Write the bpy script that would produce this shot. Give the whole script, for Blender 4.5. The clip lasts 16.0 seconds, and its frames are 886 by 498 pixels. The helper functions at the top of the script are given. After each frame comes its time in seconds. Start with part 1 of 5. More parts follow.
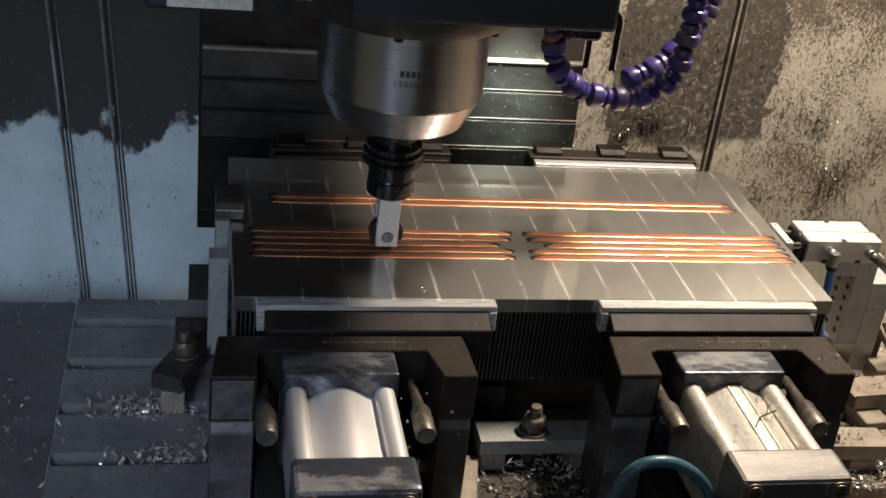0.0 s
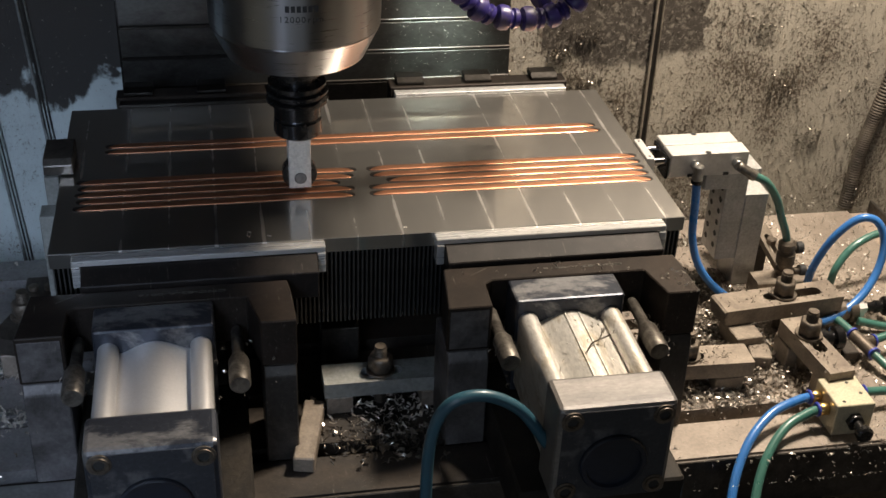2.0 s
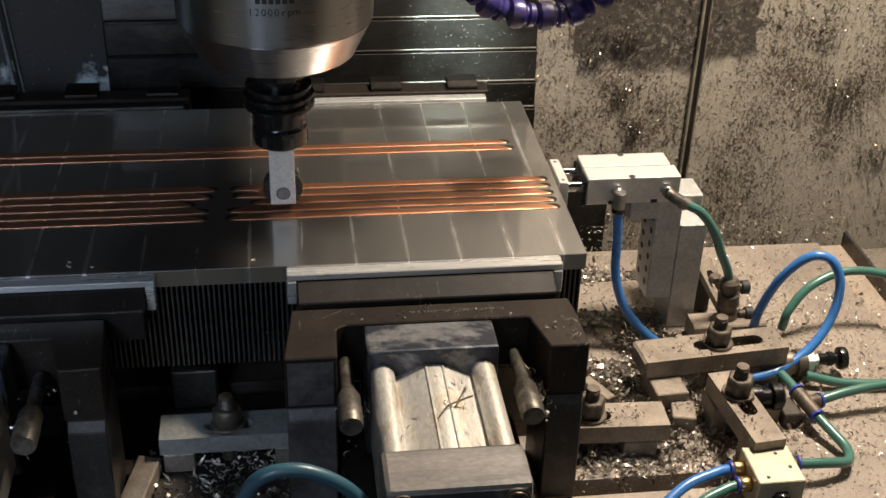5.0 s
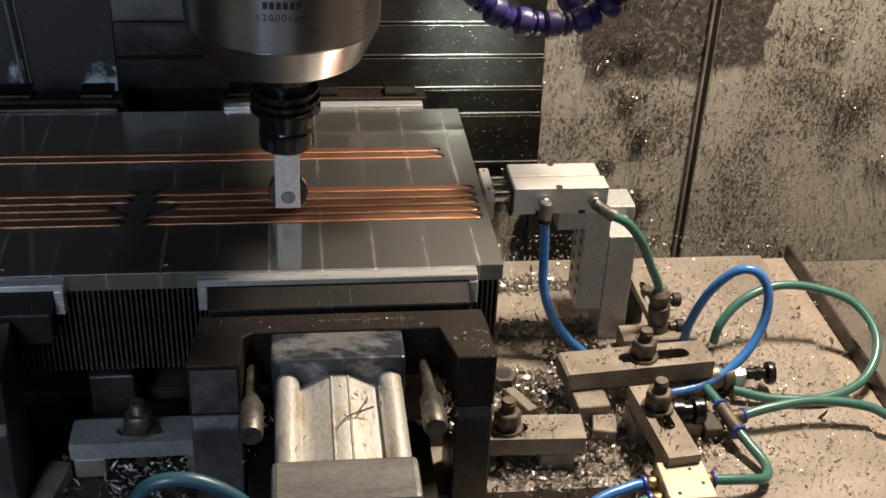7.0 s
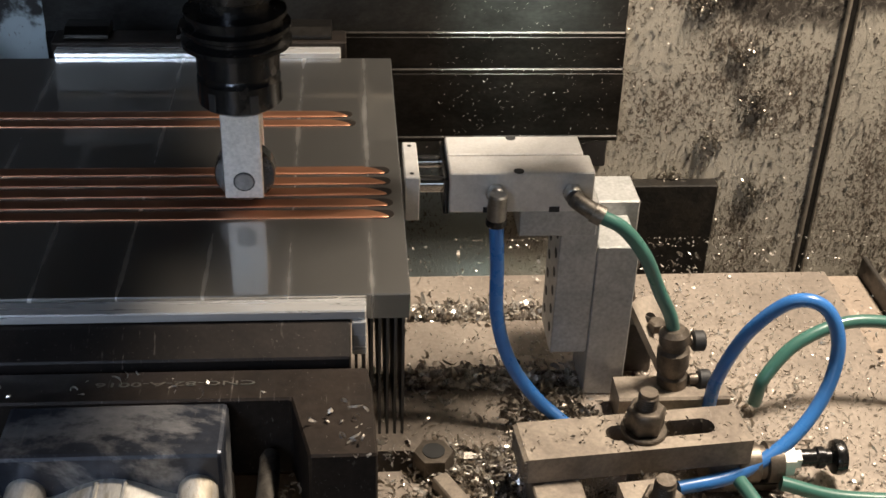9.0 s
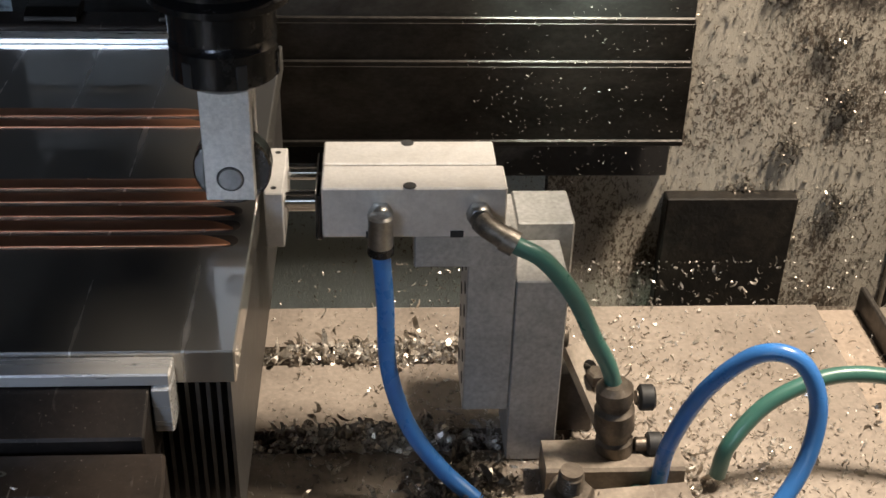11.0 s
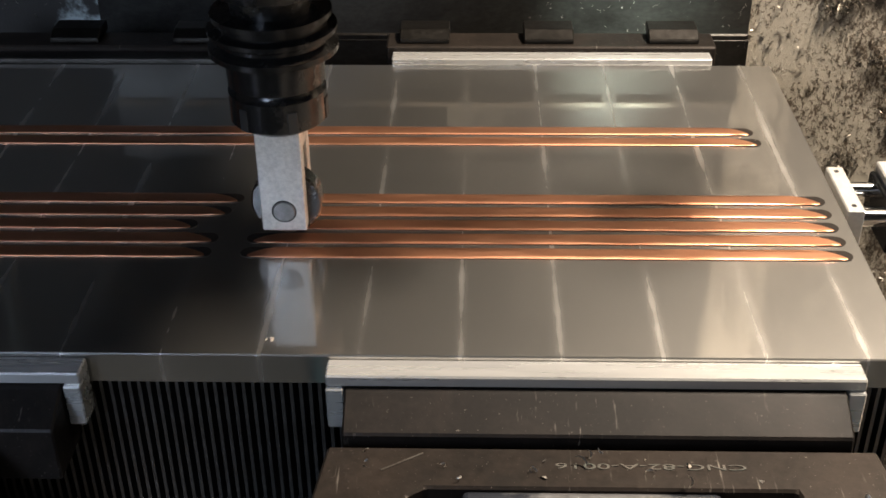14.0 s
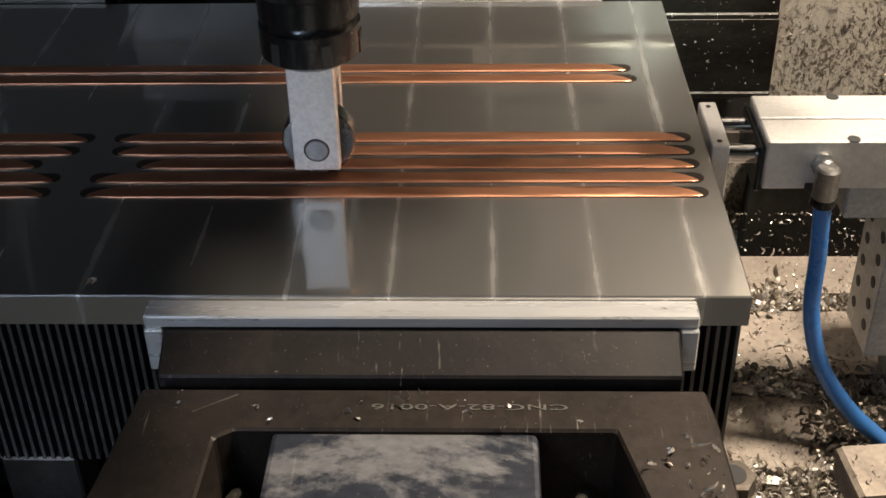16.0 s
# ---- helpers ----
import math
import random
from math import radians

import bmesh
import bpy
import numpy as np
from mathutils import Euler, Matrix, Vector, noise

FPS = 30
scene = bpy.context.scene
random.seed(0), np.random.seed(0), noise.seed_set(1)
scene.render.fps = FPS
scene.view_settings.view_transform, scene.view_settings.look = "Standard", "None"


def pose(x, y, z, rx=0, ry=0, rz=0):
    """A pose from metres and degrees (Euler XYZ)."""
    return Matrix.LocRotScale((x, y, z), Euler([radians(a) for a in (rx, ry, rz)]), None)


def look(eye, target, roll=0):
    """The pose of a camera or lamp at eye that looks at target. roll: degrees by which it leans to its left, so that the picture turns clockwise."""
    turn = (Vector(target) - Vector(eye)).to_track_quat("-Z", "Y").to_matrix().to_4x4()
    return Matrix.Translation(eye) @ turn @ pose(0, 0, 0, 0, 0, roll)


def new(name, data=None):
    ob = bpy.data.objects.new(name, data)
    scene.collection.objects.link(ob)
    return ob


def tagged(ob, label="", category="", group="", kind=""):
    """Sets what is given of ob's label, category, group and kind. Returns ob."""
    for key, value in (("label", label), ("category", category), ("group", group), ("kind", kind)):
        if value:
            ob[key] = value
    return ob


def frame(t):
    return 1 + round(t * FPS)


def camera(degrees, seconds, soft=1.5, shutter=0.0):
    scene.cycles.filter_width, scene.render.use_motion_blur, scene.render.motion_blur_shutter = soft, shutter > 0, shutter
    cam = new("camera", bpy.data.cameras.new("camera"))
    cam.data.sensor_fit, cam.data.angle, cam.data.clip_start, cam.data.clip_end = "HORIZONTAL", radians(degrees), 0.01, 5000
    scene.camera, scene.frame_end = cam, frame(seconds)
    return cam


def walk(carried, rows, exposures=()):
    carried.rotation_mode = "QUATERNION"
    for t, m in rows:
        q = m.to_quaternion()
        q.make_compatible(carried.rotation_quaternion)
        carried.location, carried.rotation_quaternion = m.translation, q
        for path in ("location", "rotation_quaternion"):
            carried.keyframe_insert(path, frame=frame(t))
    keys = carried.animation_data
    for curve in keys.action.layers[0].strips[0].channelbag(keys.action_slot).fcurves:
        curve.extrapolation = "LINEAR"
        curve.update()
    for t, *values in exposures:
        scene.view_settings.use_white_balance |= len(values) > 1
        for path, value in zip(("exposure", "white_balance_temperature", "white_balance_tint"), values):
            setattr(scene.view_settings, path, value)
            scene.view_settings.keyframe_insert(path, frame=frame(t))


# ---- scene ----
cam = camera(40, 16.0, soft=1.6)

PATH = [
    (0, look((-0.3378, -0.9040, 0.5461), (-0.2188, -0.3885, 0.2631), 7.11)),
    (0.5, look((-0.3113, -0.9280, 0.5592), (-0.2001, -0.4108, 0.2762), 5.24)),
    (1, look((-0.3050, -0.9271, 0.5475), (-0.1898, -0.4135, 0.2595), 4.06)),
    (1.5, look((-0.2618, -0.9195, 0.5450), (-0.1507, -0.4130, 0.2431), 2.75)),
    (2, look((-0.2356, -0.9031, 0.5426), (-0.1302, -0.4013, 0.2310), 2.61)),
    (2.5, look((-0.1965, -0.8088, 0.4935), (-0.1021, -0.3086, 0.1759), 2.65)),
    (3, look((-0.1768, -0.7662, 0.4772), (-0.0894, -0.2657, 0.1579), 2.57)),
    (3.5, look((-0.1690, -0.7707, 0.4806), (-0.0866, -0.2672, 0.1648), 2.46)),
    (4, look((-0.1662, -0.7747, 0.4830), (-0.0869, -0.2691, 0.1698), 2.36)),
    (6.5, look((-0.1564, -0.7930, 0.5011), (-0.0872, -0.2848, 0.1898), 2.10)),
    (7, look((-0.1582, -0.7840, 0.4958), (-0.0868, -0.2762, 0.1844), 2.78)),
    (7.5, look((-0.1662, -0.7871, 0.4950), (-0.0925, -0.2793, 0.1840), 2.86)),
    (8, look((-0.1225, -0.6493, 0.4319), (-0.0672, -0.1455, 0.1108), 2.07)),
    (8.5, look((-0.1061, -0.5569, 0.3837), (-0.0630, -0.0544, 0.0586), 1.86)),
    (9, look((-0.1083, -0.4839, 0.3281), (-0.0635, 0.0232, 0.0106), 1.98)),
    (9.5, look((-0.1081, -0.4056, 0.2886), (-0.0657, 0.0999, -0.0319), 1.84)),
    (12, look((-0.0990, -0.3525, 0.2628), (-0.0848, 0.1580, -0.0521), 0.86)),
    (12.5, look((-0.0844, -0.3822, 0.2885), (-0.0905, 0.1237, -0.0340), -0.35)),
    (13, look((-0.0748, -0.3887, 0.2965), (-0.0936, 0.1154, -0.0283), -0.86)),
    (13.5, look((-0.0771, -0.3839, 0.2966), (-0.0961, 0.1198, -0.0289), -0.68)),
    (14, look((-0.0794, -0.3859, 0.2946), (-0.0944, 0.1211, -0.0261), -0.55)),
    (14.5, look((-0.0811, -0.3839, 0.2940), (-0.0920, 0.1203, -0.0311), -0.21)),
    (15, look((-0.0769, -0.3803, 0.2812), (-0.0916, 0.1190, -0.0513), -0.85)),
    (15.5, look((-0.0791, -0.3751, 0.2776), (-0.0970, 0.1214, -0.0589), -1.22)),
    (16, look((-0.0934, -0.3755, 0.2790), (-0.1118, 0.1194, -0.0597), -1.18)),
]
walk(cam, PATH, [(0, 0.10), (2, 0.02), (7, 0.05), (9, 0.22), (12, 0.3), (16, 0.3)])

# ---- world and lamps ----
world = bpy.data.worlds.new("world")
scene.world = world
world.use_nodes = True
world.node_tree.nodes["Background"].inputs[0].default_value = (0.55, 0.7, 1.0, 1)
world.node_tree.nodes["Background"].inputs[1].default_value = 0.006


def area_lamp(name, eye, target, size, watts, colour, size_y=0.0, spread=180):
    data = bpy.data.lights.new(name, "AREA")
    data.energy, data.color, data.size = watts, colour, size
    data.spread = radians(spread)
    if size_y:
        data.shape, data.size_y = "RECTANGLE", size_y
    ob = new(name, data)
    ob.matrix_world = look(eye, target)
    return ob


# the machine's own work lamp, high inside the enclosure on the right
area_lamp("work_lamp", (0.42, 0.18, 0.90), (0.16, 0.02, -0.12), 0.20, 26.5, (1.0, 0.858, 0.700), 0.06)
# daylight of the workshop that falls in through the open door, front left
area_lamp("door_daylight", (-0.72, -1.12, 0.60), (-0.56, 0.0, -0.12), 0.40, 1.0, (0.60, 0.74, 1.0), 0.4, 48)
# added dim fill lamp, low and unseen behind the operator, lifts the front faces
area_lamp("front_fill", (-0.45, -1.7, 0.28), (-0.28, 0.0, -0.08), 1.2, 2.2, (0.74, 0.86, 1.0), 0.4)
# added lamp beside the spindle head, for light the plate throws onto the way cover
area_lamp("cover_bounce_fill", (0.0, 0.305, 0.247), (0.026, 0.405, 0.012), 0.02, 0.24, (0.86, 1.0, 0.90), 0.02, 30)


# ---- materials ----
def ramp_node(nt, fac, stops):
    n = nt.nodes.new("ShaderNodeValToRGB")
    els = n.color_ramp.elements
    while len(els) < len(stops):
        els.new(0.5)
    for e, (p, c) in zip(els, stops):
        e.position, e.color = p, (c, c, c, 1) if isinstance(c, (int, float)) else (*c, 1)
    nt.links.new(fac, n.inputs[0])
    return n.outputs[0]


def noise_node(nt, vec, scale, detail=6, rough=0.6, distort=0.0):
    n = nt.nodes.new("ShaderNodeTexNoise")
    n.inputs["Scale"].default_value, n.inputs["Detail"].default_value = scale, detail
    n.inputs["Roughness"].default_value, n.inputs["Distortion"].default_value = rough, distort
    nt.links.new(vec, n.inputs["Vector"])
    return n.outputs["Fac"]


def math_node(nt, op, a, b=0.0, clamp=False):
    n = nt.nodes.new("ShaderNodeMath")
    n.operation, n.use_clamp = op, clamp
    for i, v in enumerate((a, b)):
        if isinstance(v, (int, float)):
            n.inputs[i].default_value = v
        else:
            nt.links.new(v, n.inputs[i])
    return n.outputs[0]


def mix_node(nt, fac, a, b):
    n = nt.nodes.new("ShaderNodeMix")
    n.data_type = "RGBA"
    if isinstance(fac, (int, float)):
        n.inputs[0].default_value = fac
    else:
        nt.links.new(fac, n.inputs[0])
    for i, v in ((6, a), (7, b)):
        if isinstance(v, tuple):
            n.inputs[i].default_value = (*v, 1)
        else:
            nt.links.new(v, n.inputs[i])
    return n.outputs[2]


def fresh(name):
    m = bpy.data.materials.new(name)
    m.use_nodes = True
    nt = m.node_tree
    bsdf = nt.nodes["Principled BSDF"]
    co = nt.nodes.new("ShaderNodeTexCoord").outputs["Object"]
    return m, nt, bsdf, co


def bump_to(nt, bsdf, height, strength, distance):
    b = nt.nodes.new("ShaderNodeBump")
    b.inputs["Strength"].default_value, b.inputs["Distance"].default_value = strength, distance
    nt.links.new(height, b.inputs["Height"])
    nt.links.new(b.outputs[0], bsdf.inputs["Normal"])


def surface(name, base, dark, rough, metal, big=25, fine=300, cover=0.5, edge=0.12, rough_dark=None, bump=0.3, dist=0.0006, stretch=(1, 1, 1), grain=(0.7, 1.1), scratch=0.0):
    """A worn surface: base with patches of a second colour, fine grain, and relief."""
    m, nt, bsdf, co = fresh(name)
    mp = nt.nodes.new("ShaderNodeMapping")
    mp.inputs["Scale"].default_value = stretch
    nt.links.new(co, mp.inputs[0])
    v = mp.outputs[0]
    n1 = noise_node(nt, v, big, 8, 0.65, 0.4)
    n2 = noise_node(nt, v, fine, 4, 0.6)
    patch = ramp_node(nt, n1, [(cover - edge, 0.0), (cover + edge, 1.0)])
    grain = ramp_node(nt, n2, [(0.25, grain[0]), (0.75, grain[1])])
    col = mix_node(nt, patch, base, dark)
    if scratch:
        for turn, seed in ((0.5, 3.0), (-0.9, 7.0)):
            sm = nt.nodes.new("ShaderNodeMapping")
            sm.inputs["Rotation"].default_value = (0.4, 0.2, turn)
            sm.inputs["Location"].default_value = (seed, 0, 0)
            sm.inputs["Scale"].default_value = (1.0, 0.035, 0.3)
            nt.links.new(co, sm.inputs[0])
            line = ramp_node(nt, noise_node(nt, sm.outputs[0], 420, 3, 0.6), [(0.66, 0.0), (0.74, 1.0)])
            where = ramp_node(nt, noise_node(nt, co, 45, 3), [(0.48, 0.0), (0.62, 1.0)])
            amount = math_node(nt, "MULTIPLY", math_node(nt, "MULTIPLY", line, where), scratch)
            col = mix_node(nt, amount, col, (0.42, 0.38, 0.33))
        dust = ramp_node(nt, noise_node(nt, co, 900, 2, 0.5), [(0.70, 0.0), (0.76, 1.0)])
        col = mix_node(nt, math_node(nt, "MULTIPLY", dust, scratch * 0.8), col, (0.45, 0.40, 0.34))
    mul = nt.nodes.new("ShaderNodeMix")
    mul.data_type, mul.blend_type = "RGBA", "MULTIPLY"
    mul.inputs[0].default_value = 1.0
    nt.links.new(col, mul.inputs[6])
    nt.links.new(grain, mul.inputs[7])
    nt.links.new(mul.outputs[2], bsdf.inputs["Base Color"])
    rd = rough if rough_dark is None else rough_dark
    r = math_node(nt, "ADD", math_node(nt, "MULTIPLY", patch, rd - rough), rough)
    r = math_node(nt, "ADD", r, math_node(nt, "MULTIPLY", math_node(nt, "SUBTRACT", n2, 0.5), 0.18), True)
    nt.links.new(r, bsdf.inputs["Roughness"])
    bsdf.inputs["Metallic"].default_value = metal
    if bump:
        bump_to(nt, bsdf, math_node(nt, "ADD", n1, math_node(nt, "MULTIPLY", n2, 0.5)), bump, dist)
    return m


M_STEEL = surface("ground_steel", (0.55, 0.54, 0.52), (0.36, 0.35, 0.33), 0.28, 1.0, 40, 500, 0.55, 0.15, 0.42, 0.15, 0.0003)
M_ALU = surface("milled_aluminium", (0.80, 0.78, 0.75), (0.60, 0.57, 0.53), 0.36, 0.55, 26, 500, 0.58, 0.15, 0.5, 0.15, 0.0003, (1, 1, 1), (0.86, 1.04))
M_ALU_MATT = surface("matt_aluminium", (0.60, 0.60, 0.59), (0.40, 0.40, 0.38), 0.5, 0.75, 30, 400, 0.55, 0.2, 0.6, 0.2, 0.0004, scratch=0.3)
M_CAST = surface("oily_tool_steel", (0.13, 0.115, 0.10), (0.05, 0.044, 0.04), 0.38, 0.7, 28, 350, 0.5, 0.15, 0.5, 0.3, 0.0005, scratch=0.5)
M_BROWN = surface("browned_steel", (0.036, 0.028, 0.023), (0.018, 0.015, 0.013), 0.44, 0.4, 16, 320, 0.5, 0.12, 0.5, 0.3, 0.0005, scratch=0.5)
M_BLACK = surface("black_oxide", (0.05, 0.05, 0.052), (0.085, 0.08, 0.075), 0.20, 0.85, 35, 400, 0.62, 0.15, 0.45, 0.2, 0.0003)
M_BAR = surface("dark_rubbed_bar", (0.011, 0.009, 0.008), (0.026, 0.020, 0.017), 0.55, 0.1, 30, 500, 0.6, 0.15, 0.5, 0.2, 0.0003, scratch=0.3)
M_RUBBER = surface("black_rubber", (0.015, 0.015, 0.015), (0.03, 0.03, 0.03), 0.6, 0.0, 60, 600, 0.6, 0.2, 0.7, 0.2, 0.0003)
M_WORN = surface("worn_blue_paint", (0.19, 0.19, 0.195), (0.036, 0.041, 0.054), 0.40, 0.5, 13, 300, 0.47, 0.03, 0.36, 0.25, 0.0005, (0.8, 1.1, 1.1), scratch=0.4)
M_WORN_BARE = surface("paint_worn_to_steel", (0.30, 0.28, 0.262), (0.10, 0.098, 0.10), 0.40, 0.6, 9, 320, 0.56, 0.16, 0.46, 0.3, 0.0005, (0.6, 1.4, 1.2), scratch=0.7)
M_CAP_FACE = surface("grimy_black_cap_face", (0.05, 0.053, 0.062), (0.12, 0.12, 0.125), 0.42, 0.4, 34, 320, 0.60, 0.05, 0.5, 0.4, 0.0006, scratch=0.6)
M_NAVY = surface("navy_painted_casting", (0.014, 0.019, 0.034), (0.009, 0.010, 0.013), 0.4, 0.0, 14, 250, 0.55, 0.15, 0.6, 0.3, 0.0008)
M_TABLE = surface("chip_dusted_table", (0.335, 0.283, 0.235), (0.17, 0.14, 0.113), 0.5, 0.2, 13, 300, 0.56, 0.18, 0.6, 0.5, 0.0008, scratch=0.7)
M_TRAY = surface("grimy_tray", (0.36, 0.29, 0.23), (0.20, 0.16, 0.125), 0.55, 0.2, 10, 300, 0.55, 0.15, 0.7, 0.5, 0.0008)
M_IRON = surface("oily_iron_table", (0.30, 0.295, 0.295), (0.17, 0.165, 0.165), 0.42, 0.45, 12, 320, 0.55, 0.15, 0.5, 0.4, 0.0006, scratch=0.5)
M_LOW = surface("oily_grey_tray", (0.20, 0.195, 0.195), (0.09, 0.085, 0.08), 0.42, 0.4, 12, 320, 0.52, 0.2, 0.5, 0.4, 0.0006, scratch=0.5)
# oily table; its near-black tone also paints the shade between the vises
M_OILY_SHADED_TABLE = surface("oily_shaded_table", (0.055, 0.044, 0.035), (0.020, 0.018, 0.016), 0.45, 0.2, 14, 300, 0.5, 0.12, 0.5, 0.5, 0.0008, scratch=0.6)
# black grime, also used to paint the shade in the table slots
M_GRIME_SHADE = surface("black_grime_and_shade", (0.02, 0.018, 0.016), (0.045, 0.038, 0.03), 0.6, 0.2, 30, 250, 0.6, 0.15, 0.5, 0.6, 0.0015)
M_BOLT = surface("grimy_bolt", (0.22, 0.185, 0.15), (0.09, 0.075, 0.06), 0.42, 0.75, 60, 500, 0.5, 0.15, 0.5, 0.4, 0.0006, scratch=0.4)
M_CHROME = surface("chromed_rod", (0.75, 0.75, 0.75), (0.6, 0.6, 0.6), 0.12, 1.0, 40, 500, 0.6, 0.2, 0.2, 0.05, 0.0002)
M_BRASS = surface("brass", (0.72, 0.50, 0.20), (0.50, 0.32, 0.12), 0.3, 1.0, 50, 500, 0.55, 0.2, 0.4, 0.1, 0.0003)
M_CREAM = surface("cream_aluminium_block", (0.62, 0.57, 0.42), (0.42, 0.37, 0.27), 0.4, 0.4, 40, 500, 0.6, 0.15, 0.5, 0.2, 0.0004)
M_CHIP = surface("bright_metal_swarf", (0.80, 0.76, 0.70), (0.46, 0.40, 0.33), 0.24, 0.65, 90, 900, 0.5, 0.2, 0.35, 0.0)
M_CHIP_DARK = surface("oily_swarf", (0.15, 0.13, 0.105), (0.34, 0.30, 0.25), 0.35, 0.8, 90, 900, 0.6, 0.2, 0.3, 0.0)
M_FIN = surface("black_fins", (0.12, 0.115, 0.11), (0.17, 0.165, 0.16), 0.38, 0.85, 60, 500, 0.6, 0.2, 0.5, 0.1, 0.0002)
M_STICKER = surface("stained_sticker", (0.72, 0.70, 0.58), (0.45, 0.42, 0.33), 0.5, 0.0, 30, 200, 0.6, 0.2, 0.6, 0.1, 0.0002)
M_INK = surface("printed_ink", (0.03, 0.03, 0.035), (0.05, 0.05, 0.05), 0.5, 0.0, 60, 300, 0.6, 0.2, 0.5, 0.0)
M_ETCH = surface("etched_writing", (0.12, 0.102, 0.086), (0.06, 0.075, 0.065), 0.5, 0.3, 160, 600, 0.55, 0.2, 0.6, 0.0)
M_SEAM_PALE = surface("stained_sheet_edge", (0.34, 0.37, 0.36), (0.05, 0.048, 0.045), 0.5, 0.1, 16, 300, 0.5, 0.15, 0.6, 0.4, 0.001)
M_SEAM = surface("dirty_sheet_edge", (0.36, 0.315, 0.25), (0.12, 0.10, 0.08), 0.6, 0.0, 20, 300, 0.5, 0.15, 0.6, 0.4, 0.001)


for m in (M_BAR, M_BROWN, M_GRIME_SHADE):
    for node in m.node_tree.nodes:
        if node.type == "BSDF_PRINCIPLED":
            node.inputs["Specular IOR Level"].default_value = 0.2


def plastic(name, colour, rough=0.3, trans=0.0):
    m, nt, bsdf, co = fresh(name)
    n = noise_node(nt, co, 60, 5)
    nt.links.new(mix_node(nt, ramp_node(nt, n, [(0.35, 0.0), (0.8, 0.45)]), colour, tuple(0.45 * c + 0.03 for c in colour)), bsdf.inputs["Base Color"])
    nt.links.new(math_node(nt, "ADD", math_node(nt, "MULTIPLY", n, 0.25), rough - 0.1), bsdf.inputs["Roughness"])
    if trans:
        bsdf.inputs["Subsurface Weight"].default_value = trans
        bsdf.inputs["Subsurface Radius"].default_value = (0.003, 0.003, 0.003)
    bsdf.inputs["Coat Weight"].default_value = 0.3
    return m


M_BLUE = plastic("blue_polyurethane_tube", (0.04, 0.18, 0.50), 0.27, 0.1)
M_GREEN = plastic("green_polyurethane_tube", (0.050, 0.155, 0.125), 0.28, 0.1)
M_TEAL = plastic("dull_teal_tube", (0.025, 0.085, 0.12), 0.33, 0.1)
M_COOLANT = surface("grimy_violet_plastic", (0.030, 0.022, 0.135), (0.11, 0.085, 0.085), 0.34, 0.0, 45, 400, 0.60, 0.12, 0.5, 0.3, 0.0005)
M_COLLAR = plastic("blue_fitting_collar", (0.03, 0.05, 0.35), 0.35)
M_ORANGE = plastic("orange_nozzle_seat", (0.30, 0.10, 0.03), 0.45)


def copper():
    m, nt, bsdf, co = fresh("flattened_copper")
    mp = nt.nodes.new("ShaderNodeMapping")
    mp.inputs["Scale"].default_value = (0.05, 1, 1)
    nt.links.new(co, mp.inputs[0])
    n = noise_node(nt, mp.outputs[0], 700, 4)
    n2 = noise_node(nt, co, 55, 5)
    nt.links.new(mix_node(nt, n2, (0.84, 0.44, 0.27), (0.68, 0.30, 0.17)), bsdf.inputs["Base Color"])
    nt.links.new(math_node(nt, "ADD", math_node(nt, "MULTIPLY", n, 0.30), 0.24), bsdf.inputs["Roughness"])
    bsdf.inputs["Metallic"].default_value = 1.0
    bump_to(nt, bsdf, n, 0.25, 0.0003)
    return m


M_COPPER = copper()


